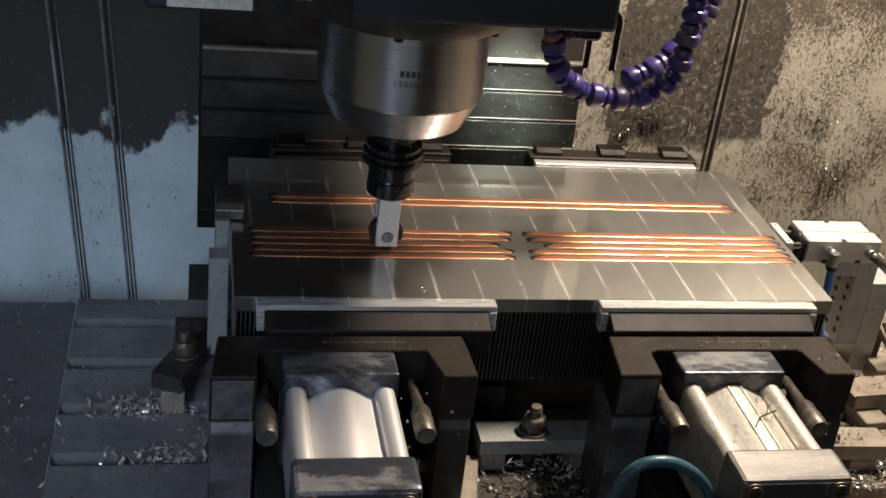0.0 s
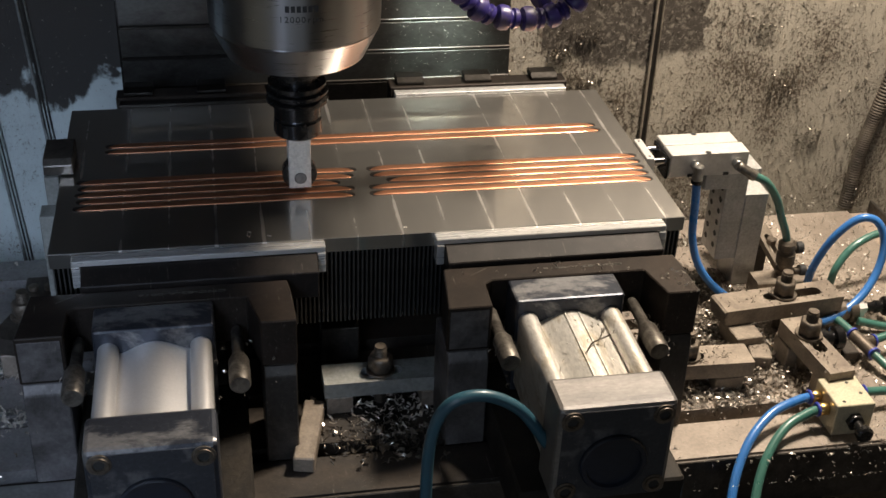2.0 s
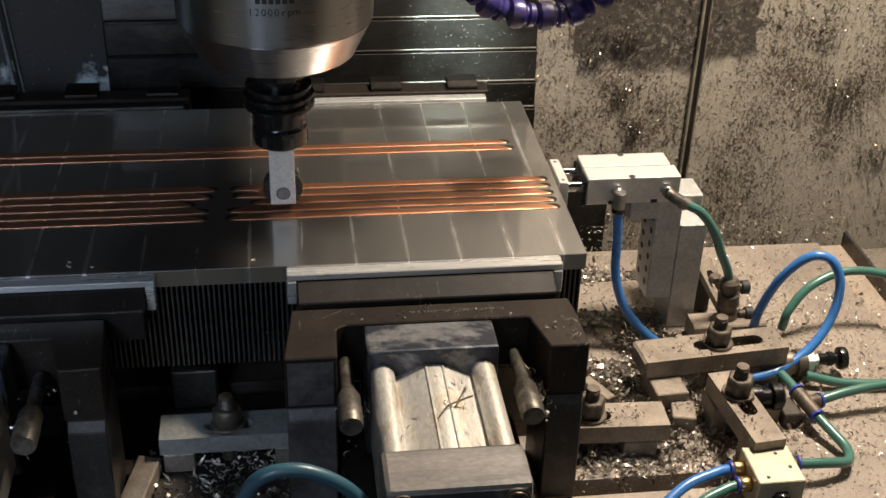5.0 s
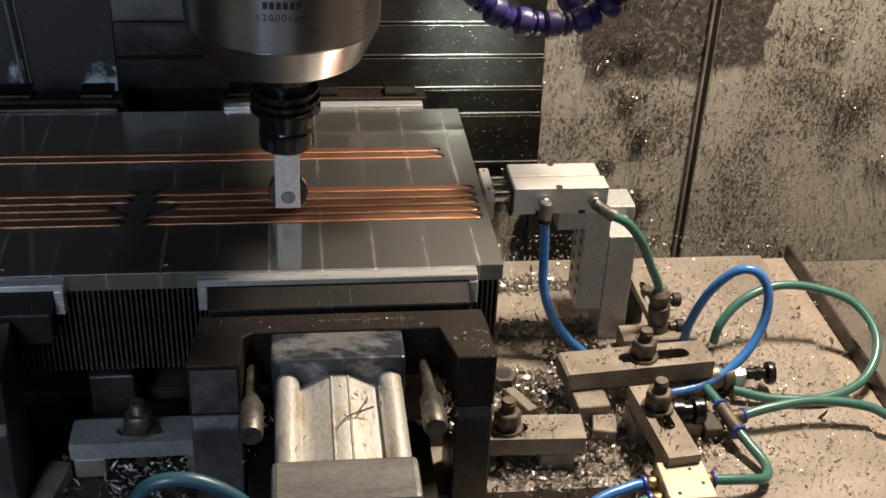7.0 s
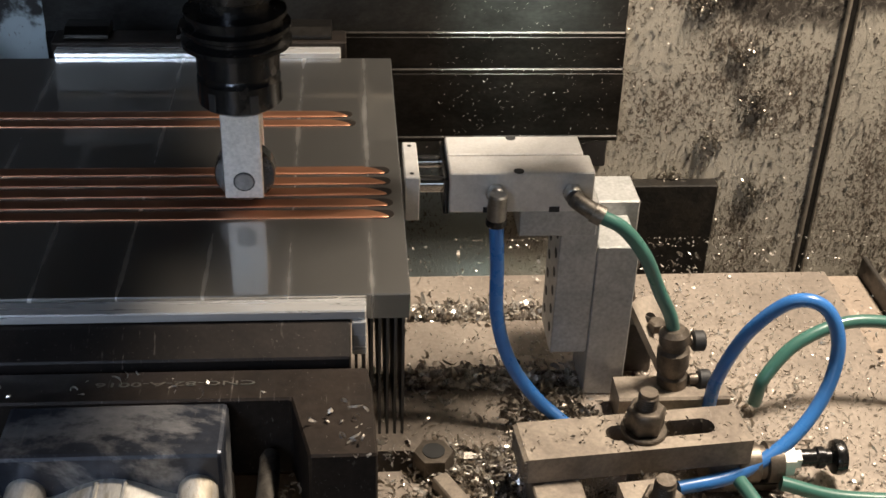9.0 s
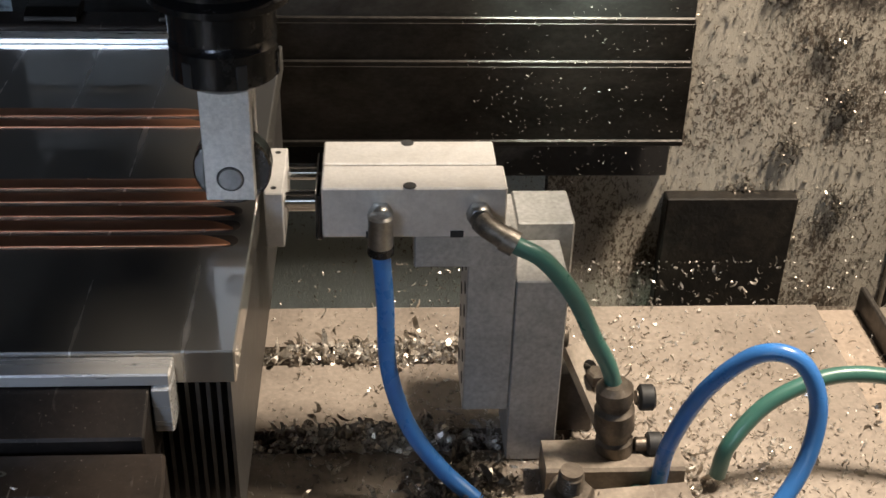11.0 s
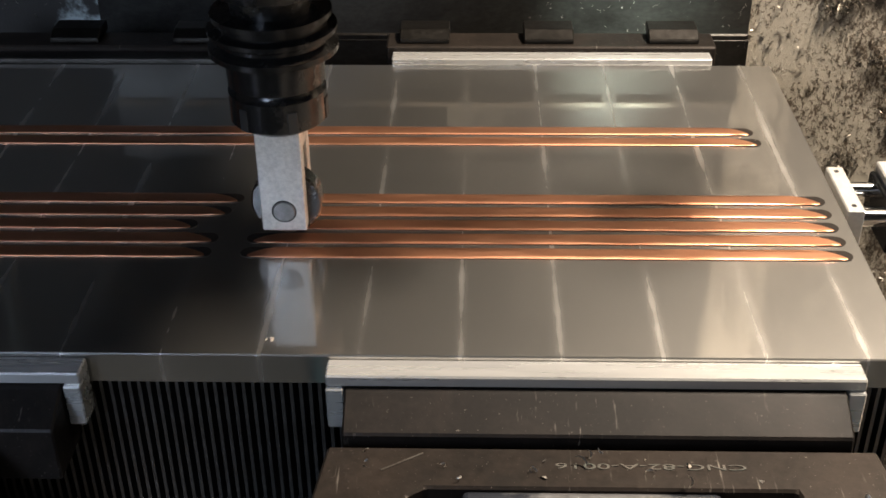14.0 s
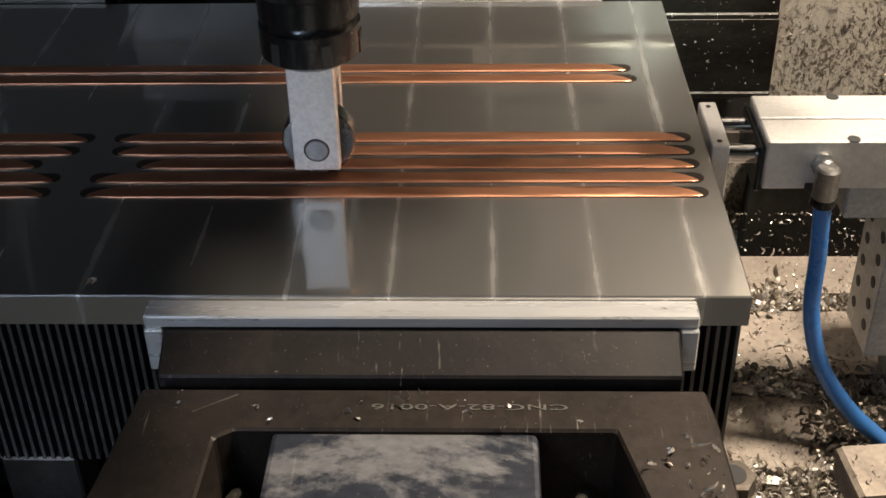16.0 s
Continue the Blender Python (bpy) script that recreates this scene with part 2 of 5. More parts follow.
def plate_metal():
    """Ground aluminium with pale cross streaks left by the cutter at even steps."""
    m, nt, bsdf, co = fresh("ground_plate")
    sep = nt.nodes.new("ShaderNodeSeparateXYZ")
    nt.links.new(co, sep.inputs[0])
    x, y = sep.outputs[0], sep.outputs[1]
    wob = math_node(nt, "MULTIPLY", math_node(nt, "SUBTRACT", noise_node(nt, co, 9, 3), 0.5), 0.003)
    xs = math_node(nt, "ADD", math_node(nt, "ADD", x, wob), 5.0249)
    saw = math_node(nt, "FRACT", math_node(nt, "DIVIDE", xs, 0.0402))
    tri = math_node(nt, "ABSOLUTE", math_node(nt, "SUBTRACT", saw, 0.5))
    streak = ramp_node(nt, tri, [(0.0, 1.0), (0.035, 0.65), (0.12, 0.0)])
    fade = ramp_node(nt, noise_node(nt, co, 14, 4), [(0.3, 0.25), (0.65, 1.0)])
    streak = math_node(nt, "MULTIPLY", streak, fade)
    mp = nt.nodes.new("ShaderNodeMapping")
    mp.inputs["Scale"].default_value = (1, 0.03, 1)
    nt.links.new(co, mp.inputs[0])
    lines = noise_node(nt, mp.outputs[0], 900, 4, 0.7)
    cloud = noise_node(nt, co, 22, 6)
    col = mix_node(nt, streak, (0.47, 0.455, 0.43), (0.94, 0.92, 0.89))
    col = mix_node(nt, math_node(nt, "MULTIPLY", ramp_node(nt, cloud, [(0.5, 0.0), (0.75, 1.0)]), 0.35), col, (0.27, 0.24, 0.21))
    nt.links.new(col, bsdf.inputs["Base Color"])
    r = math_node(nt, "ADD", math_node(nt, "MULTIPLY", streak, 0.38), 0.055)
    r = math_node(nt, "ADD", r, math_node(nt, "MULTIPLY", math_node(nt, "SUBTRACT", lines, 0.5), 0.08))
    r = math_node(nt, "ADD", r, math_node(nt, "MULTIPLY", math_node(nt, "SUBTRACT", cloud, 0.5), 0.08), True)
    nt.links.new(r, bsdf.inputs["Roughness"])
    bsdf.inputs["Metallic"].default_value = 1.0
    bump_to(nt, bsdf, lines, 0.06, 0.0001)
    # the brushed surface keeps a wide haze under its sharp reflection
    haze = nt.nodes.new("ShaderNodeBsdfPrincipled")
    haze.inputs["Metallic"].default_value, haze.inputs["Roughness"].default_value = 1.0, 0.42
    haze.inputs["Base Color"].default_value = (0.78, 0.76, 0.72, 1)
    two = nt.nodes.new("ShaderNodeMixShader")
    two.inputs[0].default_value = 0.29
    nt.links.new(bsdf.outputs[0], two.inputs[1])
    nt.links.new(haze.outputs[0], two.inputs[2])
    nt.links.new(two.outputs[0], nt.nodes["Material Output"].inputs["Surface"])
    return m


M_PLATE = plate_metal()


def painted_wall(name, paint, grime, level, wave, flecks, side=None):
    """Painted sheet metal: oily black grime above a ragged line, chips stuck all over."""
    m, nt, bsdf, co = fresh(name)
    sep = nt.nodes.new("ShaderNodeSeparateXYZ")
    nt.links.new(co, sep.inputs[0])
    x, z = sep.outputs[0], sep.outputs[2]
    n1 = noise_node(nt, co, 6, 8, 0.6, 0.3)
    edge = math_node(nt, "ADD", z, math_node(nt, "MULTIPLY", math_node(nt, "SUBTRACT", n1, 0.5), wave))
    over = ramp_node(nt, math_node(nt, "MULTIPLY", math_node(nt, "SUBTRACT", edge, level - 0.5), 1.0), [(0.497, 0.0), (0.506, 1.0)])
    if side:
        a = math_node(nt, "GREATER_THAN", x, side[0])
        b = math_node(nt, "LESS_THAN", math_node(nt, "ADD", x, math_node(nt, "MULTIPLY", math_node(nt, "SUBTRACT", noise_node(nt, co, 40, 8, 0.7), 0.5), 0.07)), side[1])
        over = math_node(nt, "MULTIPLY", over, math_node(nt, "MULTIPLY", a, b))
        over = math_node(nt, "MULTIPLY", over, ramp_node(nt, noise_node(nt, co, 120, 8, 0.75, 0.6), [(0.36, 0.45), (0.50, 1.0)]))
    mp = nt.nodes.new("ShaderNodeMapping")
    mp.inputs["Scale"].default_value = (1.6, 1, 1)
    nt.links.new(co, mp.inputs[0])
    f1 = noise_node(nt, mp.outputs[0], 240, 6, 0.75, 0.8)
    f2 = noise_node(nt, co, 9, 6, 0.6)
    spots = ramp_node(nt, math_node(nt, "ADD", f1, math_node(nt, "MULTIPLY", math_node(nt, "SUBTRACT", f2, 0.5), 0.55)), [(flecks, 0.0), (flecks + 0.07, 1.0)])
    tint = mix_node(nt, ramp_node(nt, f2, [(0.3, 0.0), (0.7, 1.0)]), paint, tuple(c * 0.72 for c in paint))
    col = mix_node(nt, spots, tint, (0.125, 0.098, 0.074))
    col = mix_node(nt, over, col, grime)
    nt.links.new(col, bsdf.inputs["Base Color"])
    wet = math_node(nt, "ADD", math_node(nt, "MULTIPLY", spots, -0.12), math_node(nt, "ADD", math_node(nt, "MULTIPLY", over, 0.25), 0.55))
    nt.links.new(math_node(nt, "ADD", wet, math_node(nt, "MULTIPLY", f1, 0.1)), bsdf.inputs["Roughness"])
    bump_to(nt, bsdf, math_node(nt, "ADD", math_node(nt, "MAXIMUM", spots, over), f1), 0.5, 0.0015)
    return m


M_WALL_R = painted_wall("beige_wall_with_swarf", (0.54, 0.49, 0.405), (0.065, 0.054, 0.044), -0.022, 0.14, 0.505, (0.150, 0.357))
M_WALL_L = painted_wall("pale_blue_wall_with_grime", (0.58, 0.66, 0.66), (0.044, 0.041, 0.038), -0.034, 0.40, 0.60)
M_SKIRT = painted_wall("grimy_sloping_sheet", (0.36, 0.31, 0.25), (0.065, 0.054, 0.044), 3.0, 0.1, 0.50)
M_PALE = surface("stained_pale_sheet", (0.17, 0.162, 0.14), (0.03, 0.027, 0.025), 0.5, 0.0, 9, 240, 0.50, 0.05, 0.5, 0.3, 0.0006)
M_ROOM = surface("dim_workshop_wall", (0.16, 0.17, 0.17), (0.11, 0.115, 0.115), 0.7, 0.0, 3, 60, 0.5, 0.2, 0.7, 0.1, 0.001)
# oily lower cover plates; also the dark tone for the shaded stop strip
M_OILY_SHADED = surface("oily_cover_and_shade", (0.05, 0.046, 0.042), (0.02, 0.018, 0.016), 0.36, 0.9, 12, 220, 0.5, 0.15, 0.45, 0.5, 0.0008, (1, 1, 2))
M_COVER = surface("scratched_way_cover", (0.070, 0.069, 0.064), (0.024, 0.021, 0.019), 0.42, 0.7, 10, 220, 0.55, 0.12, 0.5, 0.4, 0.0006, (1, 1, 2))


# ---- mesh helpers ----
def bm_box(x0, x1, y0, y1, z0, z1, bevel=0.0008, segments=1):
    bm = bmesh.new()
    bmesh.ops.create_cube(bm, size=1.0)
    for v in bm.verts:
        v.co = ((x0, x1)[v.co.x > 0], (y0, y1)[v.co.y > 0], (z0, z1)[v.co.z > 0])
    if bevel:
        bmesh.ops.bevel(bm, geom=bm.edges[:], offset=bevel, segments=segments, affect="EDGES", profile=0.5)
    return bm


def bm_join(*bms):
    out = bmesh.new()
    for b in bms:
        me = bpy.data.meshes.new("tmp")
        b.to_mesh(me)
        b.free()
        out.from_mesh(me)
        bpy.data.meshes.remove(me)
    return out


def bm_move(bm, m):
    bmesh.ops.transform(bm, matrix=m, verts=bm.verts)
    return bm


def bm_lathe(profile, centre=(0, 0, 0), axis="z", steps=40):
    """A body of revolution from (radius, height) pairs."""
    bm = bmesh.new()
    rings = []
    for r, h in profile:
        rings.append([bm.verts.new((r * math.cos(2 * math.pi * k / steps), r * math.sin(2 * math.pi * k / steps), h)) for k in range(steps)])
    for a, b in zip(rings, rings[1:]):
        for k in range(steps):
            f = bm.faces.new((a[k], a[(k + 1) % steps], b[(k + 1) % steps], b[k]))
            f.smooth = True
    bm.faces.new(rings[0][::-1])
    bm.faces.new(rings[-1])
    turn = {"z": Matrix(), "y": pose(0, 0, 0, -90, 0, 0), "x": pose(0, 0, 0, 0, 90, 0)}[axis]
    bm_move(bm, Matrix.Translation(centre) @ turn)
    bmesh.ops.recalc_face_normals(bm, faces=bm.faces)
    return bm


def crisp(bm, degrees=34):
    """Keeps smooth shading from running over hard edges."""
    for e in bm.edges:
        if len(e.link_faces) == 2 and e.calc_face_angle(0) > radians(degrees):
            e.smooth = False


def rod(r, h0, h1, c=0.0006):
    c = min(c, r * 0.4)
    return [(r - c, h0), (r, h0 + c), (r, h1 - c), (r - c, h1)]


def bm_prism(outline, lo, hi, axis="x", bevel=0.0):
    """An outline of two coordinates drawn out along an axis: x takes (y, z), y takes (x, z), z takes (x, y)."""
    bm = bmesh.new()

    def at(p, d):
        return {"x": (d, p[0], p[1]), "y": (p[0], d, p[1]), "z": (p[0], p[1], d)}[axis]
    a = [bm.verts.new(at(p, lo)) for p in outline]
    b = [bm.verts.new(at(p, hi)) for p in outline]
    n = len(a)
    for k in range(n):
        bm.faces.new((a[k], a[(k + 1) % n], b[(k + 1) % n], b[k]))
    bm.faces.new(a[::-1])
    bm.faces.new(b)
    bmesh.ops.recalc_face_normals(bm, faces=bm.faces)
    if bevel:
        bmesh.ops.bevel(bm, geom=bm.edges[:], offset=bevel, segments=1, affect="EDGES")
    return bm


def smooth_path(points, per=10):
    pts = [Vector(p) for p in points]
    pts = [2 * pts[0] - pts[1]] + pts + [2 * pts[-1] - pts[-2]]
    out = []
    for a, b, c, d in zip(pts, pts[1:], pts[2:], pts[3:]):
        for k in range(per):
            t = k / per
            out.append(0.5 * (2 * b + (c - a) * t + (2 * a - 5 * b + 4 * c - d) * t * t + (3 * b - a - 3 * c + d) * t ** 3))
    return out + [pts[-2]]


def bm_tube(points, radius, sides=14, per=10):
    line = smooth_path(points, per)
    bm = bmesh.new()
    rings = []
    side = Vector((0.3, 0.2, 1)).normalized()
    for i, p in enumerate(line):
        way = (line[min(i + 1, len(line) - 1)] - line[max(i - 1, 0)]).normalized()
        u = (side - way * side.dot(way)).normalized()
        side = u
        v = way.cross(u)
        rings.append([bm.verts.new(p + radius * (math.cos(a) * u + math.sin(a) * v)) for a in [2 * math.pi * k / sides for k in range(sides)]])
    for a, b in zip(rings, rings[1:]):
        for k in range(sides):
            bm.faces.new((a[k], a[(k + 1) % sides], b[(k + 1) % sides], b[k])).smooth = True
    bm.faces.new(rings[0][::-1])
    bm.faces.new(rings[-1])
    bmesh.ops.recalc_face_normals(bm, faces=bm.faces)
    return bm


ON_TABLE, ON_HEAD = [], []


def thing(name, x, y, z, label, category, group="", ride=None):
    ob = new(name)
    ob.location = (x, y, z)
    tagged(ob, label, category, group)
    if ride is not None:
        ride.append(ob)
    return ob


def part(name, bm, material, parent, label="", local=False, kind=""):
    """One mesh under a thing or a part; its coordinates are those of the table or machine unless local."""
    if not local:
        at = parent.location.copy()
        if parent.parent:
            at += parent.parent.location
        bmesh.ops.translate(bm, verts=bm.verts, vec=-at)
    crisp(bm)
    me = bpy.data.meshes.new(name)
    bm.to_mesh(me)
    bm.free()
    me.materials.append(material)
    ob = new(name, me)
    ob.parent = parent
    return tagged(ob, label, kind=kind)


def slab(name, bm, material, label, category="wall", ride=None):
    me = bpy.data.meshes.new(name)
    bm.to_mesh(me)
    bm.free()
    me.materials.append(material)
    ob = new(name, me)
    if ride is not None:
        ride.append(ob)
    return tagged(ob, label, category, kind="structure")


def letters(name, text, size, m, material, parent, label=""):
    cu = bpy.data.curves.new(name, "FONT")
    cu.body, cu.size, cu.extrude, cu.align_x, cu.align_y = text, size, 0.00015, "CENTER", "CENTER"
    tmp = bpy.data.objects.new(name, cu)
    me = bpy.data.meshes.new_from_object(tmp)
    bpy.data.objects.remove(tmp)
    me.materials.clear()
    me.materials.append(material)
    ob = new(name, me)
    ob.parent = parent
    ob.matrix_basis = Matrix.Translation(-parent.location) @ m
    return tagged(ob, label)


# ---- enclosure ----
WY = 0.4155
slab("floor", bm_box(-2.2, 2.2, -2.6, 1.2, -1.05, -1.0, 0), M_ROOM, "dim grey concrete workshop floor", "floor")
slab("ceiling", bm_box(-2.2, 2.2, -2.6, 1.2, 1.6, 1.65, 0), M_ROOM, "dim grey workshop ceiling", "ceiling")
slab("wall_front", bm_box(-2.2, 2.2, -2.65, -2.6, -1.0, 1.6, 0), M_ROOM, "dim grey workshop wall", "wall")
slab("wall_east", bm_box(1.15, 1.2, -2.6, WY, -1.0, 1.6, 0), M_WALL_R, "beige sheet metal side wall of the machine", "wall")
slab("wall_west", bm_box(-1.2, -1.15, -2.6, WY, -1.0, 1.6, 0), M_WALL_L, "pale blue sheet metal side wall of the machine", "wall")
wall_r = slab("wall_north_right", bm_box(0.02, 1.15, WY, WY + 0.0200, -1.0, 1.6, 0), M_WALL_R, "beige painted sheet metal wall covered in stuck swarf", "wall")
wall_l = slab("wall_north_left", bm_box(-1.15, 0.018, WY, WY + 0.0200, -1.0, 1.6, 0), M_WALL_L, "pale blue sheet metal wall under black oily grime", "wall")


def seam(x, lean, lips, gap_w=0.0026):
    """A folded sheet joint: two lips and a dark gap between."""
    bm = bm_join(bm_box(-0.006, -0.0025, WY - 0.0045, WY - 0.0005, -0.9, 1.5, 0.001), bm_box(0.003, 0.005, WY - 0.0040, WY - 0.0005, -0.9, 1.5, 0.001))
    bm_move(bm, Matrix.Translation((x, 0, 0)) @ Matrix.Shear("XY", 4, (0, 0)) @ pose(0, 0, 0, 0, lean, 0))
    slab("trim", bm, lips, "dirty folded joint of the sheet metal wall", "trim")
    gap = bm_move(bm_box(0.0003 - gap_w, 0.0003 + gap_w, WY - 0.0020, WY - 0.0007, -0.9, 1.5, 0), Matrix.Translation((x, 0, 0)) @ pose(0, 0, 0, 0, lean, 0))
    slab("trim", gap, M_GRIME_SHADE, "black gap in the joint of the wall", "trim")


slab("wall_skirt", bm_prism([(WY - 0.0015, -0.270), (WY - 0.0015, -0.430), (0.330, -0.430)], -0.35, 1.14, "x"), M_SKIRT, "beige sloping sheet at the foot of the wall", "wall")
seam(0.2925, 0, M_SEAM)
seam(-0.431, -4, M_SEAM_PALE, 0.0009)
seam(-0.487, -4, M_SEAM_PALE, 0.0009)
slab("trim", bm_box(0.106, 0.203, WY - 0.0140, WY - 0.0005, -0.330, -0.166, 0.001), M_GRIME_SHADE, "black rubber wiper plate at the foot of the wall", "trim")


def way_cover():
    ob = thing("way_cover", -0.115, WY - 0.0220, -0.2, "scratched steel way cover of overlapping plates on the machine column", "machine cover")
    z = 0.077
    heights = [0.036, 0.036, 0.036, 0.030, 0.058]
    for k, h in enumerate(heights):
        y = WY - 0.0150 - 0.0032 * k
        outline = [(y, z), (y, z - h), (y + 0.0025, z - h), (y + 0.0025, z - h + 0.004), (y + 0.004, z - h + 0.004), (y + 0.004, z)]
        part("slat", bm_prism(outline, -0.335, 0.105 + 0.0004 * k, "x", 0.0004), M_COVER if k < 3 else M_OILY_SHADED, ob)
        part("lip", bm_box(-0.335, 0.105 + 0.0004 * k, y - 0.003, y - 0.0002, z - h, z - h + 0.005, 0.001), M_OILY_SHADED, ob, "dark folded lip of the plate")
        z -= h - 0.001
    # pale sheet coloured dark here so the plate mirrors no bright patch
    part("backing", bm_box(-0.338, -0.1005, WY - 0.0085, WY - 0.0008, -0.15, 0.128, 0.001), M_OILY_SHADED, ob, "left part of the pale sheet, darkened to dim its reflection")
    part("backing", bm_box(-0.100, 0.104, WY - 0.0085, WY - 0.0008, -0.15, 0.128, 0.001), M_PALE, ob, "pale painted sheet behind the cover plates")
    part("column", bm_box(-0.338, 0.104, WY - 0.0105, WY - 0.0008, 0.1285, 0.8, 0.001), M_GRIME_SHADE, ob, "oily black column face")
    part("rail", bm_box(-0.335, 0.105, WY - 0.0180, WY - 0.0086, 0.0775, 0.0815, 0.001), M_SEAM, ob, "dirty top rail")


way_cover()


def conduit(points, radius, label):
    """A ribbed hose: rings of two widths along a curve."""
    line = smooth_path(points, 88)
    bm = bmesh.new()
    rings = []
    for i, p in enumerate(line):
        way = (line[min(i + 1, len(line) - 1)] - line[max(i - 1, 0)]).normalized()
        u = Vector((0, 1, 0)).cross(way).normalized()
        v = way.cross(u)
        r = radius * (1.0, 0.96, 0.80, 0.96)[i % 4]
        rings.append([bm.verts.new(p + r * (math.cos(a) * u + math.sin(a) * v)) for a in [math.pi * k / 6 for k in range(12)]])
    for a, b in zip(rings, rings[1:]):
        for k in range(12):
            bm.faces.new((a[k], a[(k + 1) % 12], b[(k + 1) % 12], b[k])).smooth = True
    bmesh.ops.recalc_face_normals(bm, faces=bm.faces)
    ob = thing("conduit", *points[0], label, "conduit")
    part("hose", bm, M_CONDUIT, ob)
    part("clip", bm_box(points[1][0] - 0.016, points[1][0] + 0.016, WY - 0.0215, WY - 0.0008, points[1][2] - 0.006, points[1][2] + 0.006, 0.001), M_CAST, ob, "dark steel hose clip")


M_CONDUIT = surface("grimy_ribbed_conduit", (0.16, 0.135, 0.11), (0.05, 0.042, 0.035), 0.5, 0.3, 40, 300, 0.5, 0.15, 0.6, 0.3, 0.0005)
conduit([(0.668, WY - 0.011, 0.30), (0.648, WY - 0.011, 0.16), (0.626, WY - 0.011, 0.02), (0.606, WY - 0.011, -0.09), (0.594, WY - 0.012, -0.16), (0.590, WY - 0.012, -0.24)], 0.0095, "grimy ribbed grey conduit hanging down the beige wall")


# ---- spindle head ----
SX, SY = -0.1645, 0.094


def spindle_head():
    ob = thing("headstock", SX, SY, 0.232, "dark navy cast spindle head above the steel housing", "machine head", ride=ON_HEAD)
    part("casting", bm_box(-0.378, -0.016, -0.02, WY - 0.025, 0.258, 0.48, 0.004, 2), M_NAVY, ob)
    part("flange", bm_lathe([(0.084, 0.2345), (0.092, 0.237), (0.096, 0.246), (0.097, 0.2578)], (SX, SY, 0)), M_CAST, ob, "oily dark steel flange")
    part("plinth", bm_box(-0.100, 0.000, 0.06, 0.14, 0.240, 0.2578, 0.004), M_CAST, ob, "oily steel boss")
    part("grime_band", bm_box(-0.298, -0.225, -0.0206, -0.0201, 0.2585, 0.30, 0.0002), M_GRIME_SHADE, ob, "black oily smear")
    part("sticker", bm_box(-0.362, -0.300, -0.0212, -0.0202, 0.2615, 0.31, 0.0002), M_STICKER, ob, "stained cream sticker")
    for k in range(4):
        part("print_bar", bm_box(-0.332 + 0.008 * k, -0.326 + 0.008 * k, -0.0216, -0.0213, 0.274, 0.279, 0), M_INK, ob)
    for k in range(5):
        part("print_bar", bm_box(-0.285 + 0.006 * k, -0.281 + 0.006 * k, -0.0214, -0.0207, 0.272, 0.277, 0), M_STICKER, ob)
    for a in range(6):
        x, y = SX + 0.087 * math.cos(a * math.pi / 3 + 0.3), SY + 0.087 * math.sin(a * math.pi / 3 + 0.3)
        part("screw", bm_lathe(rod(0.004, 0.2330, 0.2370), (x, y, 0), "z", 16), M_BLACK, ob)
    h = thing("spindle_housing", SX, SY, 0.1, "brushed steel spindle housing with etched figures", "spindle", ride=ON_HEAD)
    prof = [(0.030, 0.1188), (0.0590, 0.1188), (0.0598, 0.1192), (0.0728, 0.1460), (0.0724, 0.1466), (0.0731, 0.1474), (0.0735, 0.16), (0.0738, 0.18), (0.0740, 0.2265)]
    part("barrel", bm_lathe(prof, (SX, SY, 0), "z", 96), M_HOUSING, h)
    part("nose", bm_lathe([(0.022, 0.0985), (0.024, 0.0995), (0.026, 0.1185)], (SX, SY, 0)), M_BLACK, h, "black spindle nose")
    for k, (txt, z) in enumerate((("12000rpm", 0.1735),)):
        wrap_text(h, txt, 0.0072, z)
    # the worn serial number above is left as plain bars
    for k in range(6):
        a = radians(-99 + 3.6 * k)
        b = bm_move(bm_box(-0.0017, 0.0017, -0.0003, 0.0002, -0.0026, 0.0026, 0), Matrix.Translation((SX + 0.0738 * math.cos(a), SY + 0.0738 * math.sin(a), 0.1825)) @ pose(0, 0, 0, 0, 0, math.degrees(a) + 90))
        part("print_bar", b, M_INK, h)
    h.location.z += 0.0190


def wrap_text(parent, text, size, z):
    for k, ch in enumerate(text):
        a = radians(-103 + 3.5 * k)
        m = Matrix.Translation((SX + 0.0738 * math.cos(a), SY + 0.0738 * math.sin(a), z)) @ pose(0, 0, 0, 90, 0, math.degrees(a) + 90)
        letters("letter", ch, size, m, M_INK, parent)


def housing_metal():
    m, nt, bsdf, co = fresh("brushed_housing")
    mp = nt.nodes.new("ShaderNodeMapping")
    mp.inputs["Scale"].default_value = (0.04, 0.04, 1)
    nt.links.new(co, mp.inputs[0])
    n = noise_node(nt, mp.outputs[0], 900, 4)
    n2 = noise_node(nt, co, 18, 6)
    nt.links.new(mix_node(nt, n2, (0.40, 0.39, 0.395), (0.31, 0.30, 0.295)), bsdf.inputs["Base Color"])
    nt.links.new(math_node(nt, "ADD", math_node(nt, "MULTIPLY", n, 0.2), 0.20), bsdf.inputs["Roughness"])
    bsdf.inputs["Metallic"].default_value, bsdf.inputs["Anisotropic"].default_value = 1.0, 0.85
    bsdf.inputs["Anisotropic Rotation"].default_value = 0.25
    tg = nt.nodes.new("ShaderNodeTangent")
    tg.direction_type, tg.axis = "RADIAL", "Z"
    nt.links.new(tg.outputs[0], bsdf.inputs["Tangent"])
    bump_to(nt, bsdf, n, 0.2, 0.0003)
    return m


M_HOUSING = housing_metal()
spindle_head()


